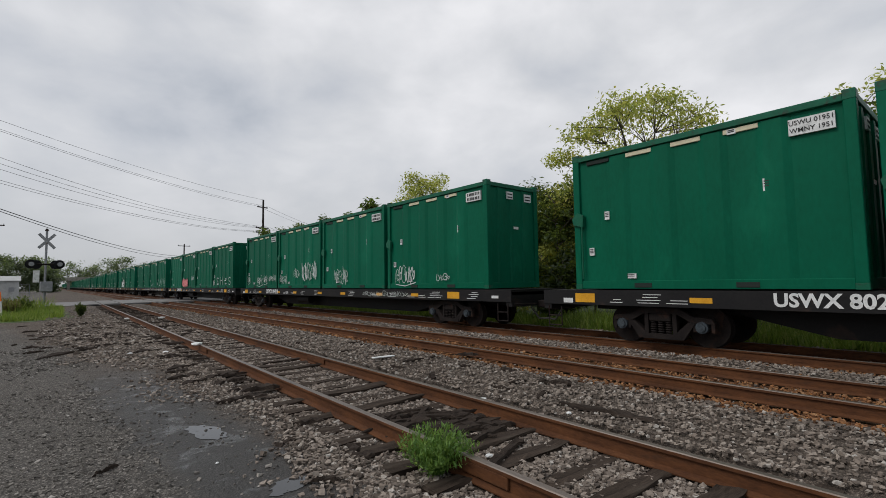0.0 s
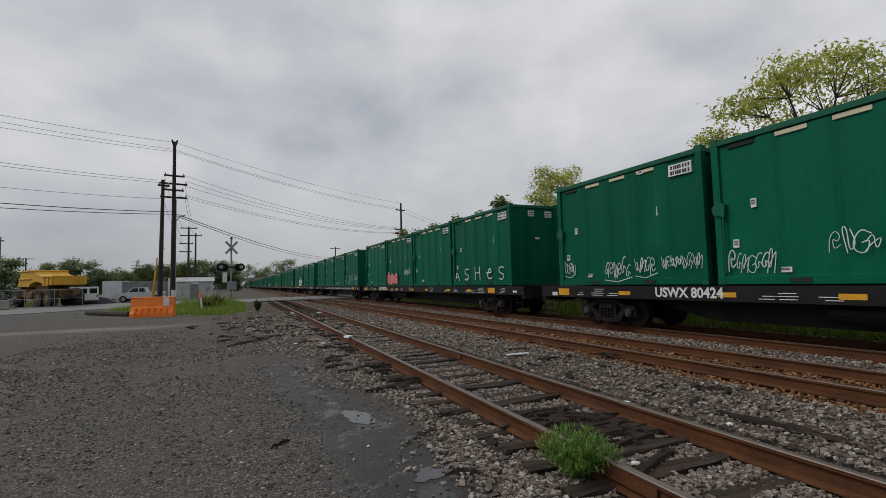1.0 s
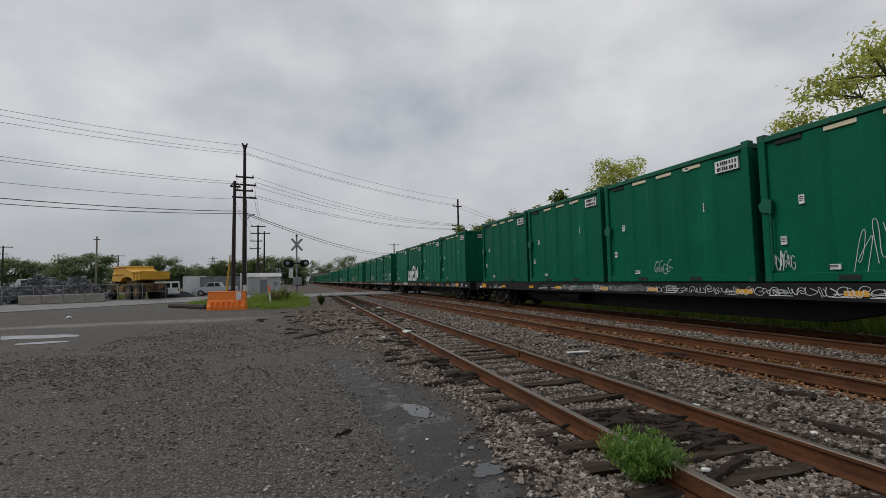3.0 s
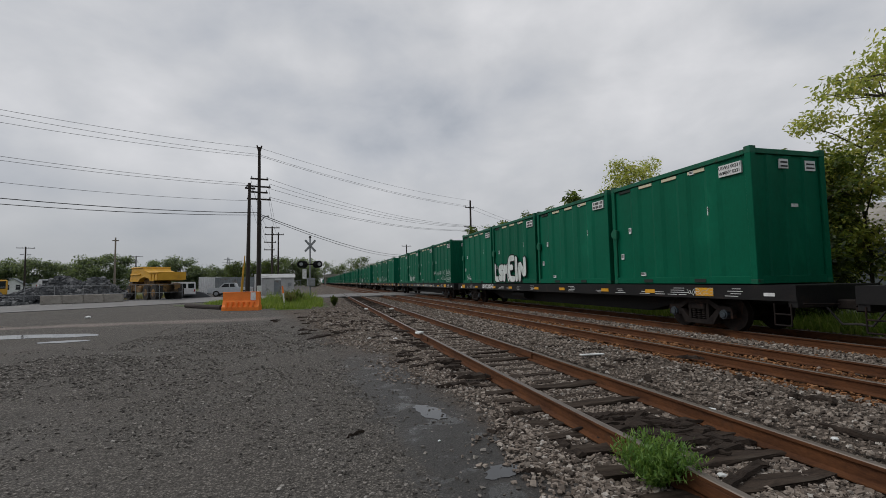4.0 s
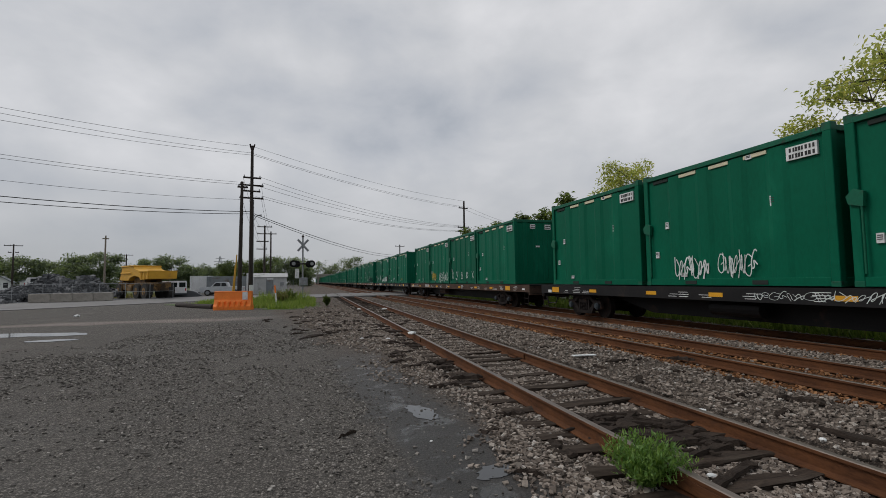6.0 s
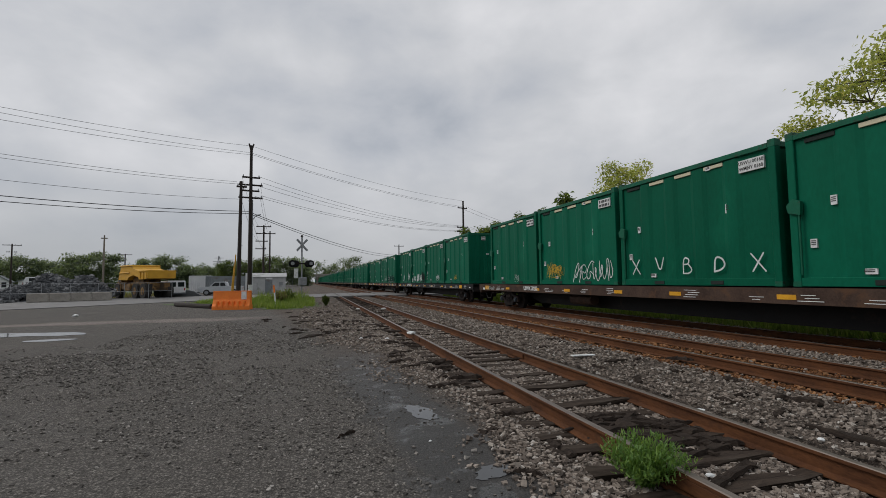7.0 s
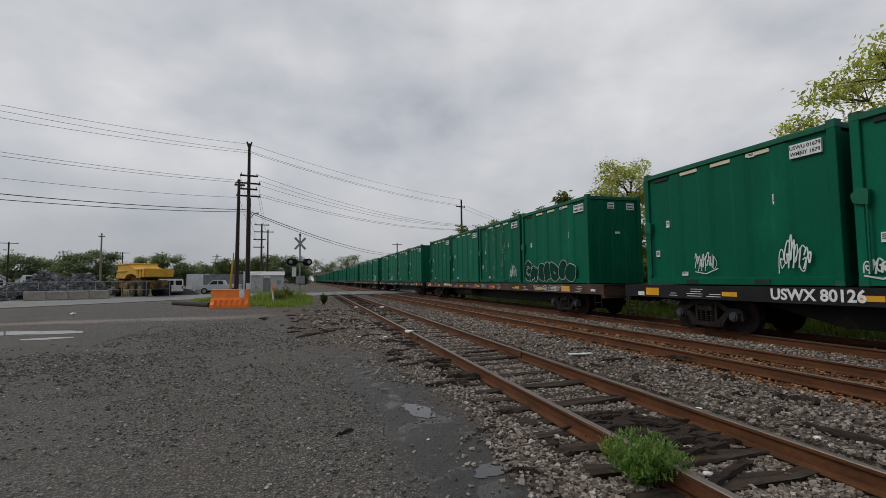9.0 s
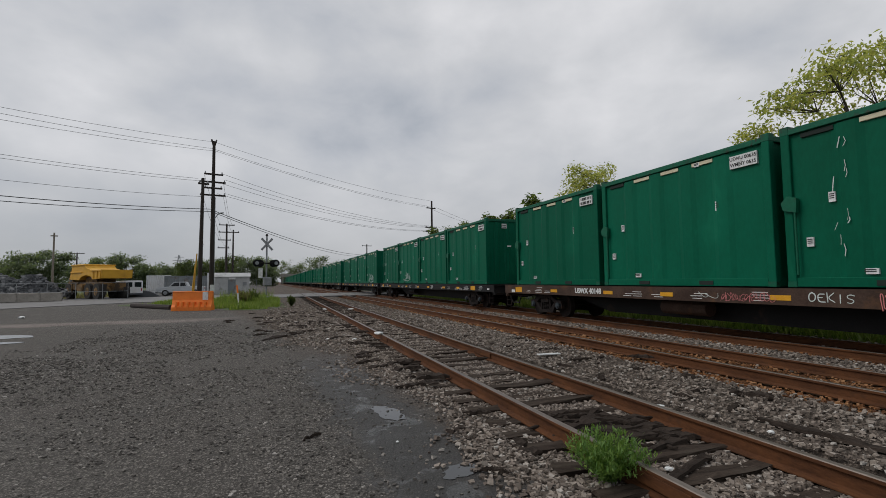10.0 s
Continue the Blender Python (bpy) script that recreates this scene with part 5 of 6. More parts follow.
# broken ties in the siding
for i, (x, y, a, l, w, tl) in enumerate(((3.15, 4.55, 20, 0.85, 1.5, 0), (3.45, 4.32, -15, 0.95, 1.1, -4), (3.75, 4.1, -28, 0.7, 1.0, 0), (3.3, 4.0, 8, 1.0, 0.9, 0), (3.62, 3.75, 14, 0.7, 0.8, 3),
                                         (3.9, 4.45, -45, 0.5, 0.9, 0), (3.05, 5.0, 12, 0.6, 1.3, 0), (3.35, 3.25, 22, 0.9, 0.8, 0), (3.2, 4.75, 2, 1.1, 0.9, 0), (2.25, 4.25, 60, 0.4, 1.2, 0), (2.15, 4.05, 10, 0.5, 1.4, 0),
                                         (1.85, 4.9, 25, 0.35, 1.0, 0), (3.9, 3.9, -20, 0.45, 0.7, 0), (3.7, 4.8, -60, 0.35, 0.8, 0))):
    scrap(x, y, a, l, w, -0.03, i, "split rotten tie fragment between the rails", tl)
for i in range(26):
    y = rnd_s.uniform(5, 20)
    scrap(rnd_s.choice((1.9, 2.1, 2.3)) + rnd_s.uniform(-0.2, 0.2), y, rnd_s.uniform(-12, 25), rnd_s.uniform(0.3, 0.7), rnd_s.uniform(0.9, 1.6), 0.005, i)
scrap(0.35, 5.2, 40, 0.26, 0.14, 0.0, 3)
for i in range(26):
    scrap(rnd_s.uniform(3.0, 4.05), rnd_s.gauss(4.6, 0.35), rnd_s.gauss(-18, 30), rnd_s.uniform(0.25, 0.75), rnd_s.uniform(0.25, 0.6), -0.02, i, "thin dark splinter of a rotten tie", rnd_s.uniform(-5, 5))
for i in range(16):
    scrap(rnd_s.uniform(4.95, 6.4), rnd_s.uniform(4.0, 13.0), rnd_s.uniform(-90, 90), rnd_s.uniform(0.15, 0.45), rnd_s.uniform(0.4, 0.9), 0.012, i)
scrap(1.72, 3.7, -40, 0.25, 0.3, 0.014, 4)
plank = tagged(new("white_plank", mesh_of("white_plank", boxes((-0.28, 0.28, -0.05, 0.05, 0, 0.025), bevel=0.006), WHITE)), "short white painted plank on the ballast", "plank")
plank.matrix_basis = pose(5.32, 8.65, 0.05, 0, 2, 8)


def litter(x, y, s, z=0.0):
    rnd = random.Random(int(x * 100))
    v = ICO_V * (1 + np.array([[rnd.uniform(-0.25, 0.25)] for _ in ICO_V])) * np.array([1.3, 0.9, 0.45])
    ob = new("litter", mesh_from("litter", v, ICO_F, WHITE))
    ob.matrix_basis = pose(x, y, z + s * 0.3, 0, 0, rnd.uniform(0, 180))
    ob.scale = (s, s, s)
    tagged(ob, "crumpled white scrap of litter", "litter", "litter")


for x, y, s, z in ((3.19, 3.31, 0.035, -0.03), (2.66, 13.1, 0.10, 0.14), (4.62, 4.9, 0.05, -0.03), (4.75, 3.55, 0.035, 0.03), (1.32, 13.6, 0.06, 0), (2.5, 27.5, 0.13, 0.02), (3.9, 27, 0.13, 0.02), (-11.7, 28.5, 0.18, 0),
                   (1.15, 4.75, 0.018, 0.0), (-0.8, 2.6, 0.025, 0.0), (1.75, 2.95, 0.02, 0.0), (2.0, 13.2, 0.08, 0), (-2.0, 4.3, 0.015, 0)):
    litter(x, y, s, z)


# ---- things by the road ----
def orange_barrier():
    t = thing("barrier", "orange plastic water-filled traffic barrier at the yard edge", "barrier", pose(-4.72, 31.4, 0, 0, 0, -13))
    L = 1.11
    o = [(-0.30, 0.0), (-0.30, 0.22), (-0.20, 0.36), (-0.12, 0.62), (-0.10, 1.12), (0.10, 1.12), (0.12, 0.62), (0.20, 0.36), (0.30, 0.22), (0.30, 0.0)]
    part("body", prisms(0, (o, -L, L)), ORANGE, t)
    for i in range(6):
        x = -L + 0.24 + i * 0.32
        o = [(x - 0.04, 0.06), (x + 0.06, 0.06), (x + 0.13, 0.52), (x + 0.04, 0.52)]
        part("rib", prisms(1, (o, -0.335, -0.12)), ORANGE, t)
    part("top_lip", boxes((-L, L, -0.13, 0.13, 1.09, 1.14), bevel=0.015), ORANGE, t)
    part("white_panel", boxes((L - 0.52, L - 0.22, -0.16, -0.10, 0.62, 1.10)), WHITE, t, "white reflective panel")
    part("foot", boxes((-L + 0.1, -L + 0.5, -0.29, 0.29, 0.0, 0.05), (L - 0.5, L - 0.1, -0.29, 0.29, 0.0, 0.05)), ORANGE, t)


orange_barrier()
kerb = tagged(new("timber", mesh_of("timber", tubes(((-9.4, 37.7, 0.13), (-6.2, 33.2, 0.13), 0.14, 0.17), n=9), POLE_WOOD)), "dark round timber laid along the verge", "timber")
post = thing("marker_post", "leaning white marker post with an orange top in the grass", "post", pose(-2.35, 33.4, 0, 0, -6, 0))
part("shaft", tubes(((0, 0, 0), (0, 0, 1.0), 0.05), n=8), WHITE, post)
part("cap", tubes(((0, 0, 0.95), (0, 0, 1.45), 0.055), n=8), ORANGE, post)


def crossing_signal():
    t = thing("crossing_signal", "railway crossing signal mast with crossbuck and dark round lamps", "crossing signal", pose(-0.86, 40.0, 0, 0, 0, 10))
    part("mast", tubes(((0, 0, 0), (0, 0, 5.35), 0.065), n=10), STEEL, t)
    part("base", boxes((-0.2, 0.2, -0.2, 0.2, 0, 0.5), bevel=0.03), STEEL, t)
    for a in (48, -48):
        part("crossbuck_blade", boxes((-0.62, 0.62, -0.02, 0.02, -0.085, 0.085), bevel=0.004), STEEL, t, "weathered crossbuck blade seen from its back", pose(0, -0.1 - 0.03 * (a > 0), 4.62, 0, a, 0))
    part("lamp_arm", tubes(((-1.0, -0.1, 3.12), (0.85, -0.1, 3.12), 0.05), ((0, -0.1, 3.12), (0.4, 1.0, 3.12), 0.05), n=8), IRON, t)
    for x, y, s in ((-0.75, -0.1, -1), (0.68, -0.1, -1), (-0.4, 0.5, 1), (0.6, 0.6, 1)):
        l = part("lamp", tubes(((x, y - 0.05, 3.12), (x, y + 0.05, 3.12), 0.29), ((x, y - 0.05, 3.12), (x, y + s * 0.22, 3.12), 0.16), n=18), SPRAY_DARK, t, "black round lamp backing")
        part("lens", tubes(((x, y + s * 0.2, 3.12), (x, y + s * 0.24, 3.12), 0.14), n=14), RED_LENS if s > 0 else STEEL, l)
    part("sign_board", boxes((-0.62, -0.30, -0.12, -0.09, 1.95, 2.72), bevel=0.005), WHITE, t, "white notice board with blue foot")
    part("control_box", boxes((-0.25, 0.36, -0.3, 0.1, 1.35, 2.0), bevel=0.03), STEEL, t, "grey steel control box")
    part("bell", tubes(((0, 0, 5.3), (0, 0, 5.45), 0.12, 0.05), n=10), IRON, t)


crossing_signal()


def utility_pole(x, y, h, r, arms, mat, label, turn=0.0, lean=0.0, insulators=True):
    t = thing("utility_pole", label, "utility pole", pose(x, y, 0, 0, lean, turn), "utility poles")
    bm = tubes(((0, 0, -0.1), (0, 0, h), r, r * 0.6), n=10)
    part("shaft", bm, mat, t)
    for z, a, b, off in arms:
        part("crossarm", boxes((a, b, off - 0.06, off + 0.06, z - 0.07, z + 0.07), bevel=0.01), mat, t)
        if insulators:
            n = max(2, int((b - a) / 0.7))
            for i in range(n):
                xx = a + 0.1 + (b - a - 0.2) * i / (n - 1)
                part("insulator", tubes(((xx, off, z + 0.06), (xx, off, z + 0.24), 0.055, 0.035), n=8), STEEL, t)
    return t


LINE = 37.0
p1 = utility_pole(-5.36, 44.68, 13.9, 0.20, [(10.95, -0.75, 0.75, -0.2), (10.35, -1.0, 1.0, 0.2), (9.75, -0.7, 0.7, -0.2), (9.2, -1.0, 1.0, 0.2)], POLE_WOOD, "tall dark wooden utility pole with four crossarms", 12)
part("fork", tubes(((0, 0, 13.3), (-0.2, 0, 14.05), 0.07), ((0, 0, 13.3), (0.2, 0, 14.05), 0.07), n=7), POLE_WOOD, p1)
part("lamp_bracket", tubes(((0, 0, 6.9), (0.45, -0.1, 7.6), 0.035), ((0.45, -0.1, 7.6), (0.85, -0.15, 7.68), 0.06), n=7), STEEL, p1)
part("meter_box", boxes((-0.12, 0.22, -0.32, -0.18, 0.85, 1.45), bevel=0.02), WHITE, p1)
part("conduit", tubes(((0.2, -0.05, 0.0), (0.17, -0.05, 9.0), 0.03), n=6), STEEL, p1)
p1b = utility_pole(-5.84, 41.6, 10.0, 0.19, [(9.55, -0.35, 0.45, 0.0)], POLE_WOOD, "dark wooden utility pole tied to the taller pole", 12, 0.6)
part("brace", tubes(((0, 0.1, 2.8), (0.45, 3.1, 3.2), 0.03), ((0, 0.1, 4.6), (0.45, 3.1, 4.9), 0.03), n=6), STEEL, p1b)
p2 = utility_pole(20.64, 63.74, 12.9, 0.20, [(11.9, -0.8, 0.8, 0.15), (9.1, -1.0, 1.0, 0.15), (8.5, -1.0, 1.0, 0.15)], POLE_WOOD, "wooden utility pole beyond the tracks", 20)
utility_pole(-7.45, 78.66, 10.6, 0.2, [(10.4, -1.1, 1.1, 0), (9.3, -1.1, 1.1, 0), (8.1, -1.2, 0.6, 0), (6.9, -1.2, 0.4, 0)], POLE_WOOD, "wooden utility pole with many crossarms by the road", 4)
utility_pole(-7.03, 84.71, 10.3, 0.18, [(9.9, -0.9, 0.9, 0)], POLE_WOOD, "wooden utility pole by the road", 4)
utility_pole(20.5, 115.2, 10.6, 0.2, [(10.2, -1.2, 1.2, 0)], POLE_WOOD, "distant wooden utility pole", 4)
utility_pole(-63.6, 124.7, 10.8, 0.22, [(10.5, -1.6, 1.6, 0), (9.0, -0.9, -0.3, 0), (9.0, 0.3, 0.9, 0)], POLE_WOOD, "distant wooden utility pole with transformers", 20)
utility_pole(-26.0, 70.3, 8.0, 0.14, [(7.6, -0.35, 0.35, 0)], POLE_PALE, "pale wooden pole standing behind the rubble", 10, insulators=False)
utility_pole(-47.7, 142.2, 9.6, 0.22, [(9.4, -1.5, 1.5, 0)], POLE_WOOD, "distant wooden utility pole", 10)
pole_off = utility_pole(-31.5, 24.0, 13.9, 0.20, [(10.95, -0.75, 0.75, -0.2), (9.2, -1.0, 1.0, 0.2)], POLE_WOOD, "tall dark wooden utility pole at the roadside", 12)
for dx, h in ((-0.28, 3.95), (-0.42, 3.1)):
    g = tagged(new("guy_guard", mesh_of("guy_guard", tubes(((-6.05 + dx, 41.9, 0.0), (-5.95 + dx * 0.6, 42.0, h), 0.05), n=7), DIRT_YELLOW)), "yellow plastic guard on a pole's guy wire", "guy guard")


def wire(p, q, sag, r=0.012, n=18):
    """An overhead line that hangs between two points."""
    cu = bpy.data.curves.new("overhead_wire", "CURVE")
    cu.dimensions, cu.bevel_depth, cu.bevel_resolution = "3D", r, 1
    s = cu.splines.new("POLY")
    s.points.add(n)
    for i in range(n + 1):
        f = i / n
        x, y, z = [a + (b - a) * f for a, b in zip(p, q)]
        s.points[i].co = (x, y, z - 4 * sag * f * (1 - f), 1)
    cu.materials.append(WIRE)
    tagged(new("overhead_wire", cu), "dark overhead line hung between utility poles", "overhead wire", "overhead wires")


P1, P2, P0 = (-5.36, 44.68), (20.64, 63.74), (-31.5, 24.0)
# towards the pole beyond the frame, and over the tracks
for z1, z0, z2, off in ((13.85, 12.7, 12.9, 0.0), (13.25, 12.6, 12.1, -0.1), (13.05, 11.9, 11.9, 0.15)):
    wire((P1[0] + off, P1[1], z1), (P0[0], P0[1], z0), 0.75)
    wire((P1[0] + off, P1[1], z1), (P2[0] + off, P2[1], z2), 0.55)
for z1, z0, off in ((9.95, 10.2, -0.35), (9.75, 9.85, 0.1)):
    wire((-5.74 + off, 41.6, z1), (P0[0], P0[1], z0), 0.65)
wire((-5.74, 41.6, 8.5), (P0[0], P0[1], 8.6), 0.7)
for z1, z2, off in ((11.15, 9.3, 0.6), (10.6, 9.2, 0.9), (10.55, 9.1, -0.3), (9.4, 8.7, 0.9), (9.35, 8.6, 0.3)):
    wire((P1[0] + off, P1[1] + 0.2, z1), (P2[0] + off * 0.8, P2[1], z2), 0.9, 0.013)
for z1, z0, r in ((7.95, 7.7, 0.028), (7.75, 7.2, 0.024)):
    wire((P1[0], P1[1], z1), (P0[0], P0[1], z0), 0.75, r)
wire((P1[0], P1[1], 7.85), (20.5, 115.2, 8.0), 1.0, 0.03)
wire((P1[0], P1[1], 7.7), (20.5, 115.2, 7.6), 1.1, 0.025)
for z1, z2, off in ((10.9, 10.4, -0.7), (10.3, 10.4, 0.8), (9.2, 9.3, 0.8), (9.1, 8.1, -0.8), (7.8, 7.0, 0.0)):
    wire((P1[0] + off, P1[1], z1), (-7.45 + off, 78.66, z2), 0.7, 0.012)
for z2, off in ((12.0, -0.7), (12.0, 0.7), (9.2, 0.9)):
    wire((P2[0] + off, P2[1], z2), (46.7 + off, 82.8, z2 - 1.4), 0.9, 0.014)


def dump_truck():
    t = thing("dump_truck", "yellow dump truck with muddy wheels parked across the road", "dump truck", pose(-18.35, 61.6, 0, 0, 0, -52))
    bed = [(-4.3, 2.18), (-3.75, 3.17), (-3.64, 3.67), (-0.47, 3.72), (-0.04, 3.37), (1.27, 3.12), (3.83, 3.12), (3.68, 2.23), (1.53, 2.13),
           (1.17, 2.43), (-0.1, 2.63), (-1.27, 2.43), (-1.75, 2.08), (-3.7, 2.13)]
    b = part("bed", prisms(1, (bed, -1.45, 1.45)), DIRT_YELLOW, t, "yellow steel tipping bed")
    for x in (1.9, 2.7, 3.5):
        part("bed_rib", boxes((x - 0.08, x + 0.08, -1.53, -1.44, 2.25, 2.95), bevel=0.02), DIRT_YELLOW, b)
    part("rim_rail", boxes((1.3, 3.86, -1.56, -1.43, 2.97, 3.14), bevel=0.03), DIRT_YELLOW, b)
    part("canopy", boxes((-3.75, -0.35, -1.55, 1.55, 3.64, 3.80), bevel=0.05), DIRT_YELLOW, b)
    part("side_rail", boxes((-3.9, -1.0, -1.54, -1.43, 2.85, 3.0), bevel=0.03), DIRT_YELLOW, b)
    part("hoist", boxes((-1.6, 1.4, -0.9, 0.9, 1.7, 2.42), bevel=0.08), MUDDY, t)
    part("chassis", boxes((-4.6, 3.2, -0.5, 0.5, 0.95, 1.75), (-4.2, -2.6, -1.3, 1.3, 1.0, 1.9), (0.0, 3.2, -1.1, 1.1, 0.9, 1.85), (-2.6, 0.4, -1.1, 1.1, 0.9, 1.8), bevel=0.05), MUDDY, t)
    cab = part("cab", prisms(1, ([(-5.6, 0.9), (-4.4, 0.9), (-4.4, 2.6), (-5.0, 2.6), (-5.3, 1.9), (-5.6, 1.8)], -1.1, 1.1)), MUDDY, t)
    part("window", boxes((-5.0, -4.6, -1.12, -1.08, 1.9, 2.45)), DARK_GLASS, cab)
    part("tank", boxes((-2.5, -1.2, -1.35, -0.7, 0.85, 1.6), bevel=0.08), MUDDY, t)
    part("ladder", boxes((-4.3, -4.2, -1.4, -1.34, 0.6, 1.9), (-3.8, -3.7, -1.4, -1.34, 0.6, 1.9), *[(-4.3, -3.7, -1.4, -1.34, z, z + 0.06) for z in (0.7, 1.0, 1.3, 1.6)]), MUDDY, t)
    for x in (-4.6, 0.4, 2.5):
        for s in (-1, 1):
            w = part("wheel", tubes(((x, s * 0.85, 0.85), (x, s * 1.45, 0.85), 0.85), n=22), TYRE, t)
            part("rim", tubes(((x, s * 1.40, 0.85), (x, s * 1.48, 0.85), 0.42), n=14), MUDDY, w)
    part("mud_flap", boxes((3.3, 3.36, -1.4, -0.8, 0.5, 1.6)), TYRE, t)


dump_truck()


def vehicle(name, label, category, m, side, paint, width=0.9, windows=(), wheels=(-1.3, 1.45), wr=0.36):
    """A road vehicle: its side outline drawn out, with rounded sills, windows, lamps, wheels."""
    t = thing(name, label, category, m, "parked vehicles")
    bm = prisms(1, (side, -width, width))
    bmesh.ops.bevel(bm, geom=[e for e in bm.edges if abs(e.verts[0].co.y - e.verts[1].co.y) < 0.01], offset=0.07, segments=2, affect="EDGES")
    part("body", bm, paint, t)
    for o in windows:
        for s in (-1, 1):
            part("window", prisms(1, (o, s * width - 0.012, s * width + 0.012)), DARK_GLASS, t)
    for x in wheels:
        for s in (-1, 1):
            w = part("wheel", tubes(((x, s * (width - 0.22), wr), (x, s * (width + 0.02), wr), wr), n=18), TYRE, t)
            part("rim", tubes(((x, s * width, wr), (x, s * (width + 0.03), wr), wr * 0.6), n=12), STEEL, w)
    x1 = max(p[0] for p in side)
    x0 = min(p[0] for p in side)
    for s in (-1, 1):
        part("headlight", boxes((x1 - 0.06, x1 + 0.012, s * width * 0.75 - 0.14, s * width * 0.75 + 0.14, 0.72, 0.88)), WHITE, t)
        part("tail_light", boxes((x0 - 0.012, x0 + 0.06, s * width * 0.85 - 0.07, s * width * 0.85 + 0.07, 0.8, 1.1)), RED_LENS, t)
    part("bumper", boxes((x1 - 0.05, x1 + 0.08, -width, width, 0.35, 0.55), (x0 - 0.08, x0 + 0.05, -width, width, 0.35, 0.55), bevel=0.03), CAR_GREY, t)
    return t


VAN = [(-2.6, 0.4), (2.5, 0.4), (2.6, 0.95), (1.75, 1.15), (1.2, 1.95), (-2.5, 2.0), (-2.62, 1.2)]
v = vehicle("van", "white work van parked beside the dump truck", "van", pose(-17.0, 65.9, 0, 0, 0, 118), VAN, CAR_WHITE, 0.98, [[(0.5, 1.25), (1.45, 1.25), (1.1, 1.8), (0.5, 1.8)], [(-0.9, 1.25), (0.3, 1.25), (0.3, 1.8), (-0.9, 1.8)]], wr=0.38)
for s in (-0.46, 0.46):
    part("rear_window", boxes((-2.64, -2.58, s - 0.34, s + 0.34, 1.25, 1.8)), DARK_GLASS, v)
PICKUP = [(-2.7, 0.45), (2.6, 0.45), (2.7, 0.95), (2.55, 1.12), (1.35, 1.2), (0.75, 1.8), (-0.55, 1.82), (-0.8, 1.2), (-2.7, 1.18)]
PICKUP_WIN = [[(0.15, 1.25), (1.12, 1.25), (0.7, 1.7), (0.15, 1.7)], [(-0.6, 1.25), (0.05, 1.25), (0.05, 1.7), (-0.45, 1.7)]]
vehicle("pickup", "silver pickup truck parked by the sheds", "pickup", pose(-11.9, 69.6, 0, 0, 0, 186), PICKUP, CAR_SILVER, 0.95, PICKUP_WIN, wr=0.4, wheels=(-1.7, 1.7))
vehicle("pickup", "white pickup truck parked behind the silver one", "pickup", pose(-12.3, 73.4, 0, 0, 0, 186), PICKUP, CAR_WHITE, 0.95, PICKUP_WIN, wr=0.4, wheels=(-1.7, 1.7))
SUV = [(-2.3, 0.4), (2.3, 0.4), (2.35, 0.95), (1.2, 1.15), (0.6, 1.7), (-2.1, 1.72), (-2.35, 1.1)]
vehicle("car", "white car parked behind the rubble heap", "car", pose(-31.0, 68.5, 0.9, 0, 0, 20), SUV, CAR_WHITE, 0.92, [[(0.1, 1.2), (1.0, 1.2), (0.55, 1.6), (0.1, 1.6)], [(-1.8, 1.2), (0.0, 1.2), (0.0, 1.6), (-1.8, 1.6)]])
tagged(new("earth_bank", mesh_of("earth_bank", prisms(1, ([(-45, 0.0), (-28, 0.0), (-30.5, 0.9), (-43, 0.9)], 65.5, 76))  , GRASS_SOIL)), "low grassy bank behind the rubble", "bank", kind="structure")


def shipping_box(name, label, m, L, W, H, mat):
    t = thing(name, label, "shipping container", m)
    n = int(L / 0.3)
    o = []
    for i in range(n):
        x = -L / 2 + 0.1 + (L - 0.2) * i / n
        s = (L - 0.2) / n
        o += [(x, -W / 2), (x + s * 0.3, -W / 2), (x + s * 0.45, -W / 2 + 0.05), (x + s * 0.85, -W / 2 + 0.05)]
    o += [(L / 2 - 0.1, -W / 2), (L / 2 - 0.1, W / 2), (-L / 2 + 0.1, W / 2)]
    part("shell", prisms(2, (o, 0.12, H - 0.1)), mat, t)
    part("roof", boxes((-L / 2 + 0.05, L / 2 - 0.05, -W / 2, W / 2, H - 0.1, H), bevel=0.02), mat, t)
    part("base_rail", boxes((-L / 2, L / 2, -W / 2 - 0.01, W / 2 + 0.01, 0, 0.13), bevel=0.02), mat, t)
    for x in (-1, 1):
        for y in (-1, 1):
            part("corner_post", boxes((x * L / 2 - 0.08, x * L / 2 + 0.08, y * W / 2 - 0.08, y * W / 2 + 0.08, 0, H), bevel=0.015), mat, t)


shipping_box("shipping_container", "blue-grey corrugated shipping container in the yard", pose(-13.3, 84.0, 0, 0, 0, 8), 6.4, 2.4, 2.75, BOX_GREY)
shipping_box("shipping_container", "white corrugated shipping container behind the cars", pose(-18.3, 88.3, 0, 0, 0, 8), 3.2, 2.4, 2.9, SHED_WHITE)
shipping_box("shipping_container", "white office container behind the relay hut", pose(-8.4, 79.0, 0, 0, 0, 4), 3.0, 2.4, 3.1, SHED_WHITE)


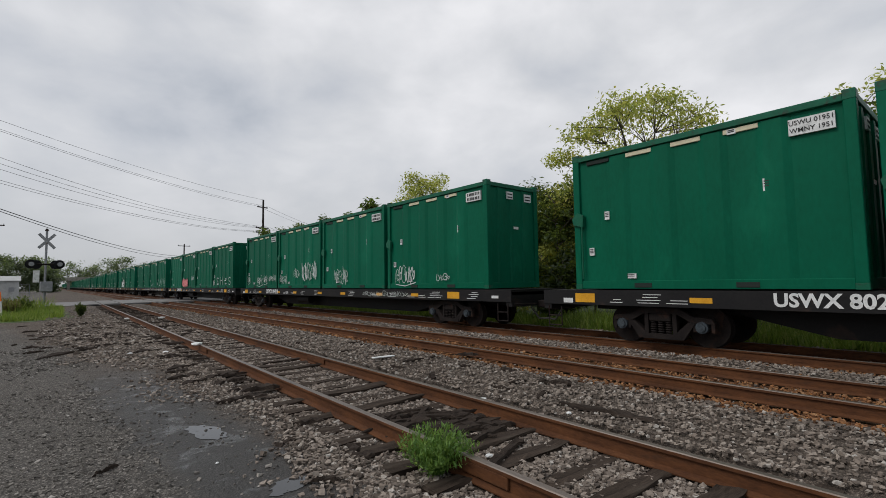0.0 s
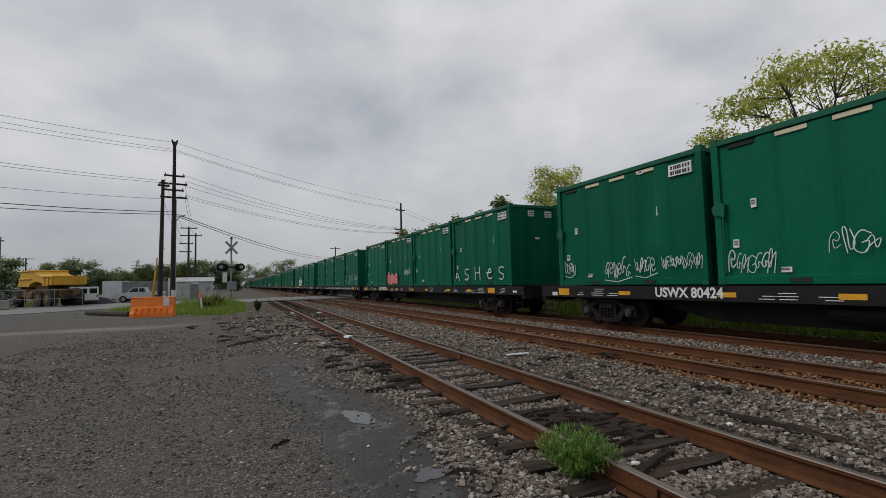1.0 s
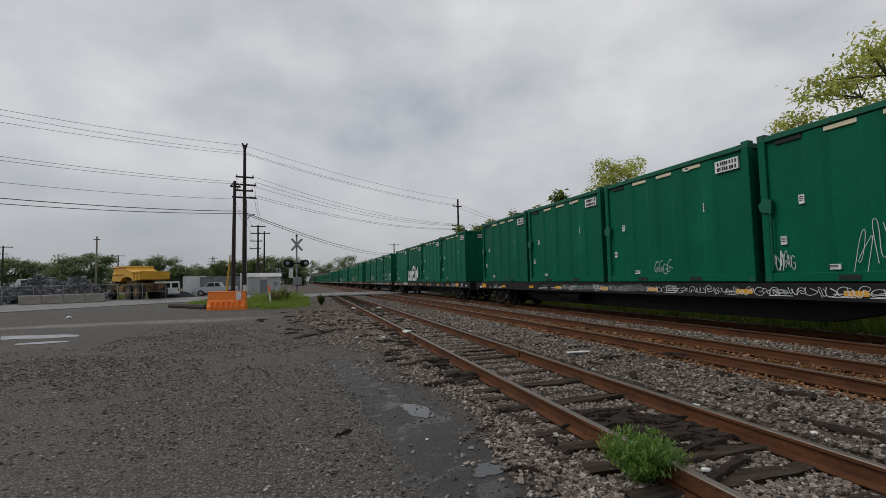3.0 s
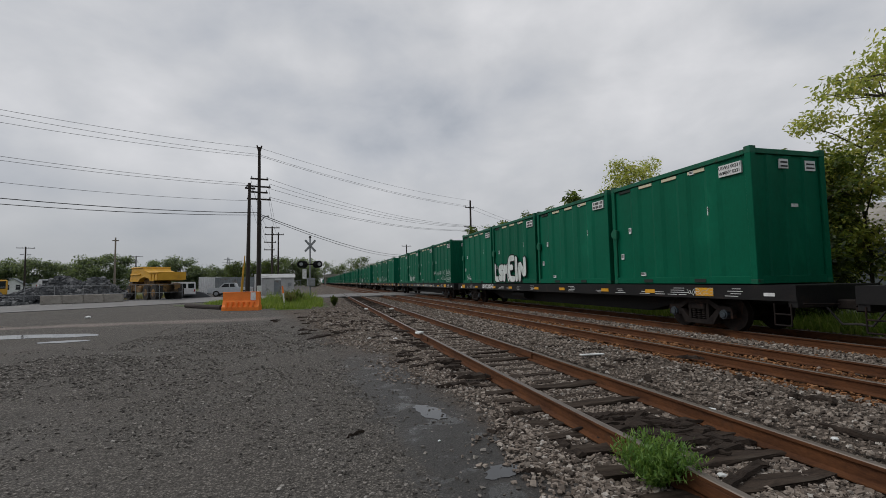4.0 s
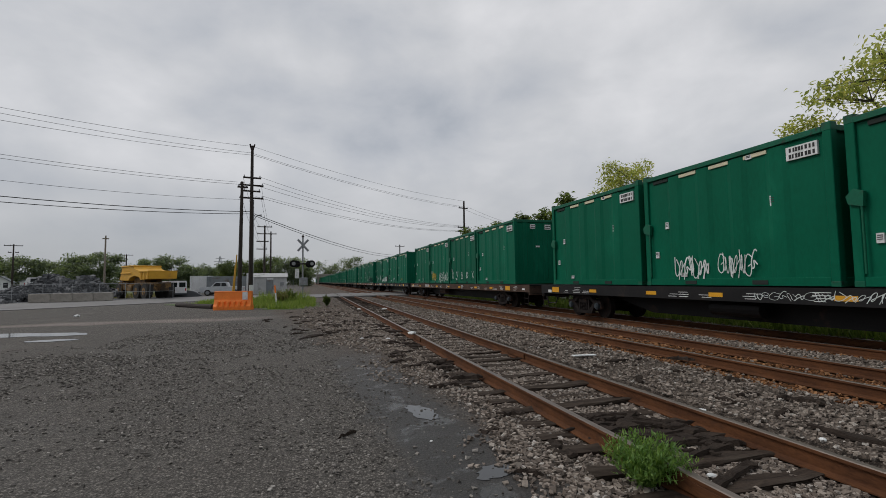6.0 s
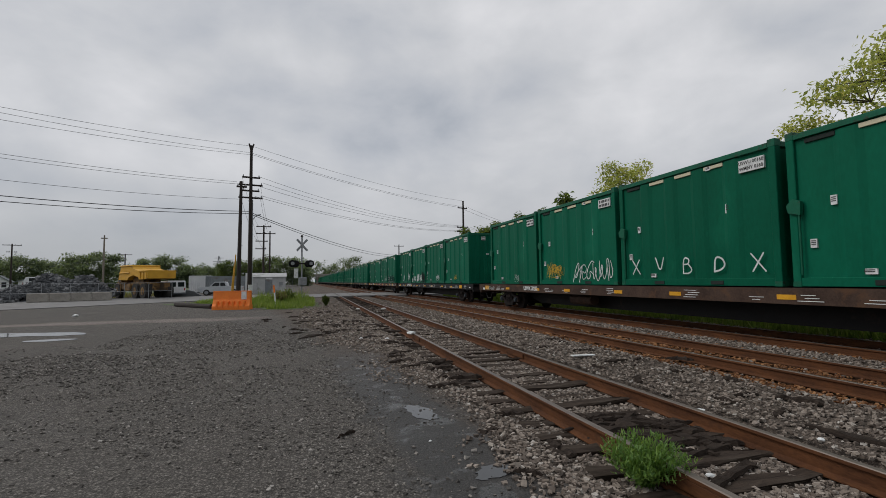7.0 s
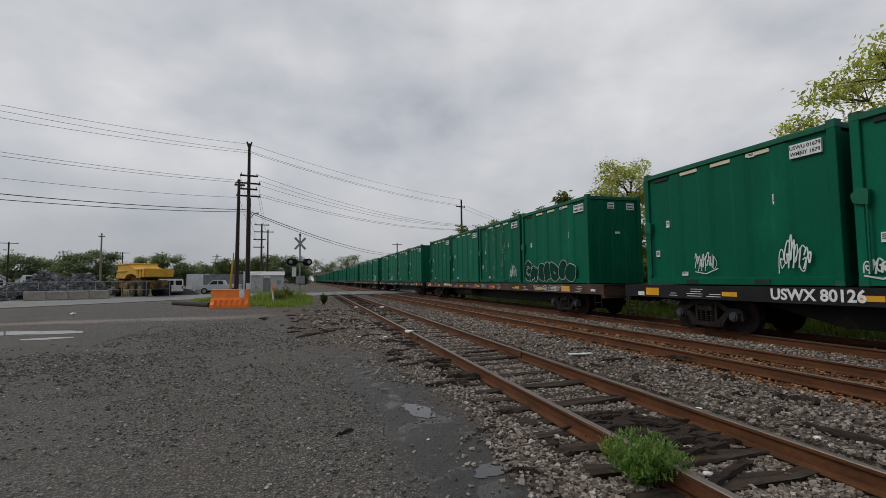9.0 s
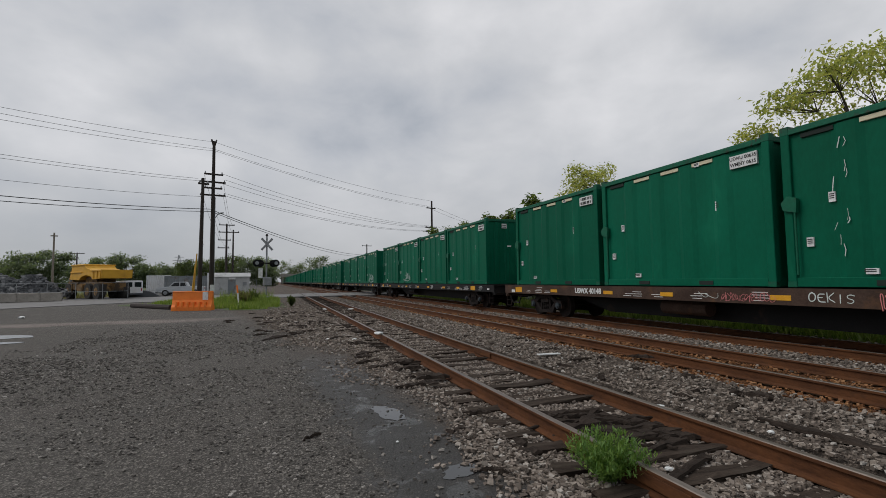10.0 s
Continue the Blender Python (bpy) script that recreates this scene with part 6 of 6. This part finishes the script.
def shed(m, L, W, h, ridge, mat, label):
    t = thing("shed", label, "shed", m, "sheds")
    part("wall", boxes((-L / 2, L / 2, -W / 2, W / 2, 0, h)), mat, t)
    part("gable", prisms(0, ([(-W / 2, h), (W / 2, h), (0, ridge)], -L / 2, L / 2)), mat, t)
    for s in (-1, 1):
        part("roof", prisms(0, ([(0, ridge), (0, ridge + 0.08), (s * (W / 2 + 0.15), h + 0.03), (s * (W / 2 + 0.15), h - 0.05)], -L / 2 - 0.15, L / 2 + 0.15)), SHED_GREY, t)
    part("door", boxes((-0.6, 0.4, -W / 2 - 0.03, -W / 2 + 0.02, 0.05, 2.0)), BOX_GREY, t)
    part("sign", boxes((-0.5, 0.4, -W / 2 - 0.05, -W / 2 - 0.01, 2.1, 2.35)), WHITE, t)
    part("vent", boxes((L / 2 - 0.9, L / 2 - 0.4, -W / 2 - 0.04, -W / 2 + 0.02, 1.2, 1.7)), STEEL, t)


shed(pose(-6.2, 75.0, 0, 0, 0, 4), 4.5, 2.6, 2.45, 2.95, SHED_GREY, "wide grey relay hut by the crossing")


# ---- the rubble heap and its wall ----
def rubble():
    rng = np.random.default_rng(9)
    n = 4200
    u = rng.uniform(-29.8, -20.9, n)
    v = rng.uniform(0, 1, n)
    f = np.clip(np.minimum((u + 30.2) / 3.4, (-20.6 - u) / 3.0), 0, 1)
    top = 0.5 + 2.35 * f ** 0.8 * (0.85 + 0.15 * np.sin(u * 2.1))
    y = 53.6 + (u + 30) * 0.36 + v * 4.2
    z = top * np.minimum(1, 0.35 + v * 1.1) * rng.uniform(0.82, 1.0, n)
    c = np.stack([u, y, z - 0.2], 1)
    rocks("rubble_heap", c, rng.uniform(0.12, 0.34, n), RUBBLE, "heap of broken grey stone blocks behind concrete blocks", "rubble heap", 10, 0.75)
    n = 500
    a = rng.uniform(-33.5, -27, n)
    y = 50.5 + (a + 30) * 0.3 + rng.uniform(0, 4.5, n)
    c = np.stack([a, y, rng.uniform(0.0, 1.4, n) * np.clip((-26.0 - a) / 5, 0.1, 1)], 1)
    rocks("rubble_heap", c, rng.uniform(0.12, 0.32, n), RUBBLE, "spilled grey stone blocks at the heap's end", "rubble heap", 11, 0.75)


rubble()
core = tagged(new("heap_core", mesh_of("heap_core", prisms(1, ([(-29.0, 0), (-21.4, 0), (-22.8, 0.9), (-25, 1.5), (-27.5, 1.4)], 57.5, 60.5)), RUBBLE)), "packed rubble core under the stones", "rubble heap", kind="structure")
for i in range(4):
    x = -24.8 + i * 1.5
    b = tagged(new("concrete_block", mesh_of("concrete_block", boxes((-0.81, 0.81, -0.35, 0.35, 0, 0.82), bevel=0.04), CONCRETE)), "stained concrete block holding back the rubble", "concrete block", "concrete blocks")
    b.matrix_basis = pose(x, 52.95 + i * 0.62, 0.045, 0, 0, 22.5)


def fence(x0, y0, x1, y1, h, n):
    t = thing("fence", "sagging chain-link fence on thin steel posts", "fence")
    for i in range(n + 1):
        f = i / n
        part("post", tubes(((x0 + (x1 - x0) * f, y0 + (y1 - y0) * f, 0), (x0 + (x1 - x0) * f, y0 + (y1 - y0) * f, h), 0.03), n=6), STEEL, t)
    for z in (h, h * 0.5, 0.1):
        part("rail", tubes(((x0, y0, z), (x1, y1, z), 0.02), n=6), STEEL, t)


fence(-33, 50.2, -15, 58.5, 1.75, 9)
fence(-13, 79.5, -3.2, 80.5, 2.0, 5)


def excavator():
    t = thing("excavator", "yellow excavator standing behind the rubble", "excavator", pose(-32.2, 57.4, 0, 0, 0, 30))
    for s in (-1, 1):
        o = [(-1.6, 0.1), (-1.3, 0.0), (1.3, 0.0), (1.6, 0.25), (1.5, 0.7), (-1.5, 0.7), (-1.7, 0.4)]
        part("crawler", prisms(1, (o, s * 0.95 - 0.25, s * 0.95 + 0.25)), TYRE, t)
    part("turntable", tubes(((0, 0, 0.6), (0, 0, 0.95), 0.7), n=16), MUDDY, t)
    part("house", boxes((-1.9, 0.5, -1.2, 1.2, 0.95, 1.75), bevel=0.08), DIRT_YELLOW, t)
    cab = part("cab", boxes((0.0, 1.3, -1.2, -0.25, 0.95, 2.5), bevel=0.1), DIRT_YELLOW, t)
    part("window", boxes((0.2, 1.15, -1.22, -1.19, 1.6, 2.35)), DARK_GLASS, cab)
    part("window", boxes((1.29, 1.32, -1.1, -0.35, 1.6, 2.35)), DARK_GLASS, cab)
    part("boom", prisms(1, ([(0.9, 1.2), (1.3, 1.2), (-0.6, 4.2), (-1.9, 4.7), (-1.9, 4.4), (-0.9, 3.9)], 0.0, 0.35)), DIRT_YELLOW, t)
    part("dipper", prisms(1, ([(-1.7, 4.75), (-2.0, 4.6), (-3.2, 2.2), (-2.9, 2.2)], 0.02, 0.33)), DIRT_YELLOW, t)
    part("bucket", prisms(1, ([(-3.3, 2.3), (-2.8, 2.2), (-2.5, 1.5), (-3.1, 1.2), (-3.6, 1.6)], -0.25, 0.6)), MUDDY, t)


excavator()
cone_heap = tagged(new("gravel_heap", mesh_of("gravel_heap", prisms(1, ([(-3.2, 0), (3.2, 0), (1.4, 0.75), (0.2, 0.95), (-1.2, 0.7)], -1.5, 1.5)), RUBBLE)), "low heap of dark gravel beside the vehicles", "gravel heap")
cone_heap.matrix_basis = pose(-15.4, 66.2, 0.0, 0, 0, 10)
cone_heap.scale = (0.62, 1, 0.85)

# ---- distance ----
# far trees use leaf colour lightened for haze; the air itself is clear
rnd_f = random.Random(40)
for i in range(34):
    az = radians(64 - i * 1.9)
    d = rnd_f.uniform(185, 235)
    h = rnd_f.uniform(7.5, 12.0)
    if 9 < math.degrees(az) < 13:
        h *= 0.75
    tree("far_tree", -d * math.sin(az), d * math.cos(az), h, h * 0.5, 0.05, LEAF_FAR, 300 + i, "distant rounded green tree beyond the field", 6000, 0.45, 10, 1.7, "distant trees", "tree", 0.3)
for i in range(12):
    az = radians(1.5 - i * 1.9)
    d = rnd_f.uniform(330, 380)
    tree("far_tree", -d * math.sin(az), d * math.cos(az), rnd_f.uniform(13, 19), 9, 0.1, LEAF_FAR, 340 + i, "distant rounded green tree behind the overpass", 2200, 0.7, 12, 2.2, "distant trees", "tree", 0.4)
for i in range(4):
    tree("far_tree", -24 + i * 3.4, 150 + rnd_f.uniform(-6, 10), rnd_f.uniform(7, 11), 3.2, 0.15, LEAF_DARK, 360 + i, "dark green tree beyond the crossing", 2200, 0.32, 12, 0.9, "distant trees", "tree", 0.2)


def overpass():
    t = thing("overpass", "distant grey concrete road overpass above the tracks", "bridge", kind="structure")
    part("deck", boxes((-30, 75, 344, 352, 5.3, 6.4)), CONCRETE, t)
    part("parapet", boxes((-30, 75, 343.8, 344.2, 6.4, 7.2)), CONCRETE, t)
    for x in (-14, 3, 19, 36):
        part("pier", boxes((x - 0.6, x + 0.6, 346, 350, 0, 5.3)), CONCRETE, t)
    for x in (-30, 75):
        part("abutment", boxes((x - 18, x + 2 if x < 0 else x + 18, 342, 354, 0, 5.9)), GRASS_SOIL, t)


overpass()


def house(m, L, W, h, ridge, label, eaves=False):
    t = thing("house", label, "house", m, "distant houses")
    part("wall", boxes((-L / 2, L / 2, -W / 2, W / 2, 0, h)), BOX_GREY if eaves else SHED_WHITE, t)
    if eaves:
        for s in (-1, 1):
            part("roof", prisms(0, ([(0, ridge), (0, ridge + 0.2), (s * (W / 2 + 0.5), h + 0.1), (s * (W / 2 + 0.5), h - 0.05)], -L / 2 - 0.4, L / 2 + 0.4)), CONCRETE, t)
        part("gutter", boxes((-L / 2 - 0.4, L / 2 + 0.4, -W / 2 - 0.62, -W / 2 - 0.48, h - 0.08, h + 0.10)), SHED_WHITE, t, "white gutter")
        for x in (-3, 0, 3):
            part("window", boxes((x - 0.5, x + 0.5, -W / 2 - 0.04, -W / 2 + 0.02, 1.1, 2.4)), DARK_GLASS, t)
        return t
    part("gable", prisms(1, ([(-L / 2, h), (L / 2, h), (0, ridge)], -W / 2, W / 2)), SHED_WHITE, t)
    for s in (-1, 1):
        part("roof", prisms(1, ([(0, ridge), (0, ridge + 0.25), (s * (L / 2 + 0.4), h + 0.1), (s * (L / 2 + 0.4), h - 0.15)], -W / 2 - 0.4, W / 2 + 0.4)), BOX_GREY, t)
    for x in (-L / 4, L / 4):
        part("window", boxes((x - 0.5, x + 0.5, -W / 2 - 0.04, -W / 2 + 0.02, 1.2, 2.6)), DARK_GLASS, t)


house(pose(31.0, 22.6, 0, 0, 0, -50), 11, 8, 3.2, 5.6, "grey bungalow with a shingled roof behind the trees", True)
house(pose(-83.6, 159.4, 0, 0, 0, 20), 4.6, 6, 2.6, 4.3, "distant white house with a grey gable roof")
house(pose(-76.5, 163, 0, 0, 0, 20), 8, 6, 2.8, 3.9, "distant white bungalow with a grey roof")
t = thing("lattice_tower", "distant grey steel lattice tower above the trees", "tower", pose(-43.2, 246, 0))
part("leg", tubes(*[((sx * 1.6, sy * 1.6, 0), (sx * 0.25, sy * 0.25, 14.5), 0.12) for sx in (-1, 1) for sy in (-1, 1)], n=5), STEEL, t)
part("bracing", tubes(*[((-1.6 + 0.28 * i, -1.6 + 0.28 * i, 2.8 * i), (1.6 - 0.28 * (i + 1), -1.6 + 0.28 * (i + 1), 2.8 * (i + 1)), 0.08) for i in range(5)], ((-2.6, 0, 12), (2.6, 0, 12), 0.12), ((-2, 0, 13.6), (2, 0, 13.6), 0.12), n=5), STEEL, t)


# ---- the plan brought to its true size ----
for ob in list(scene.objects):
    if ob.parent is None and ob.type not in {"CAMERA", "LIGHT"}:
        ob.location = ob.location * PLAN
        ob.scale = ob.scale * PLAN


# ---- what moves ----
def motions():
    for ob, y, z in TRAIN:
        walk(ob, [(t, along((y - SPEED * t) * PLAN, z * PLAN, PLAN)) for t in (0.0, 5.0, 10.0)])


motions()
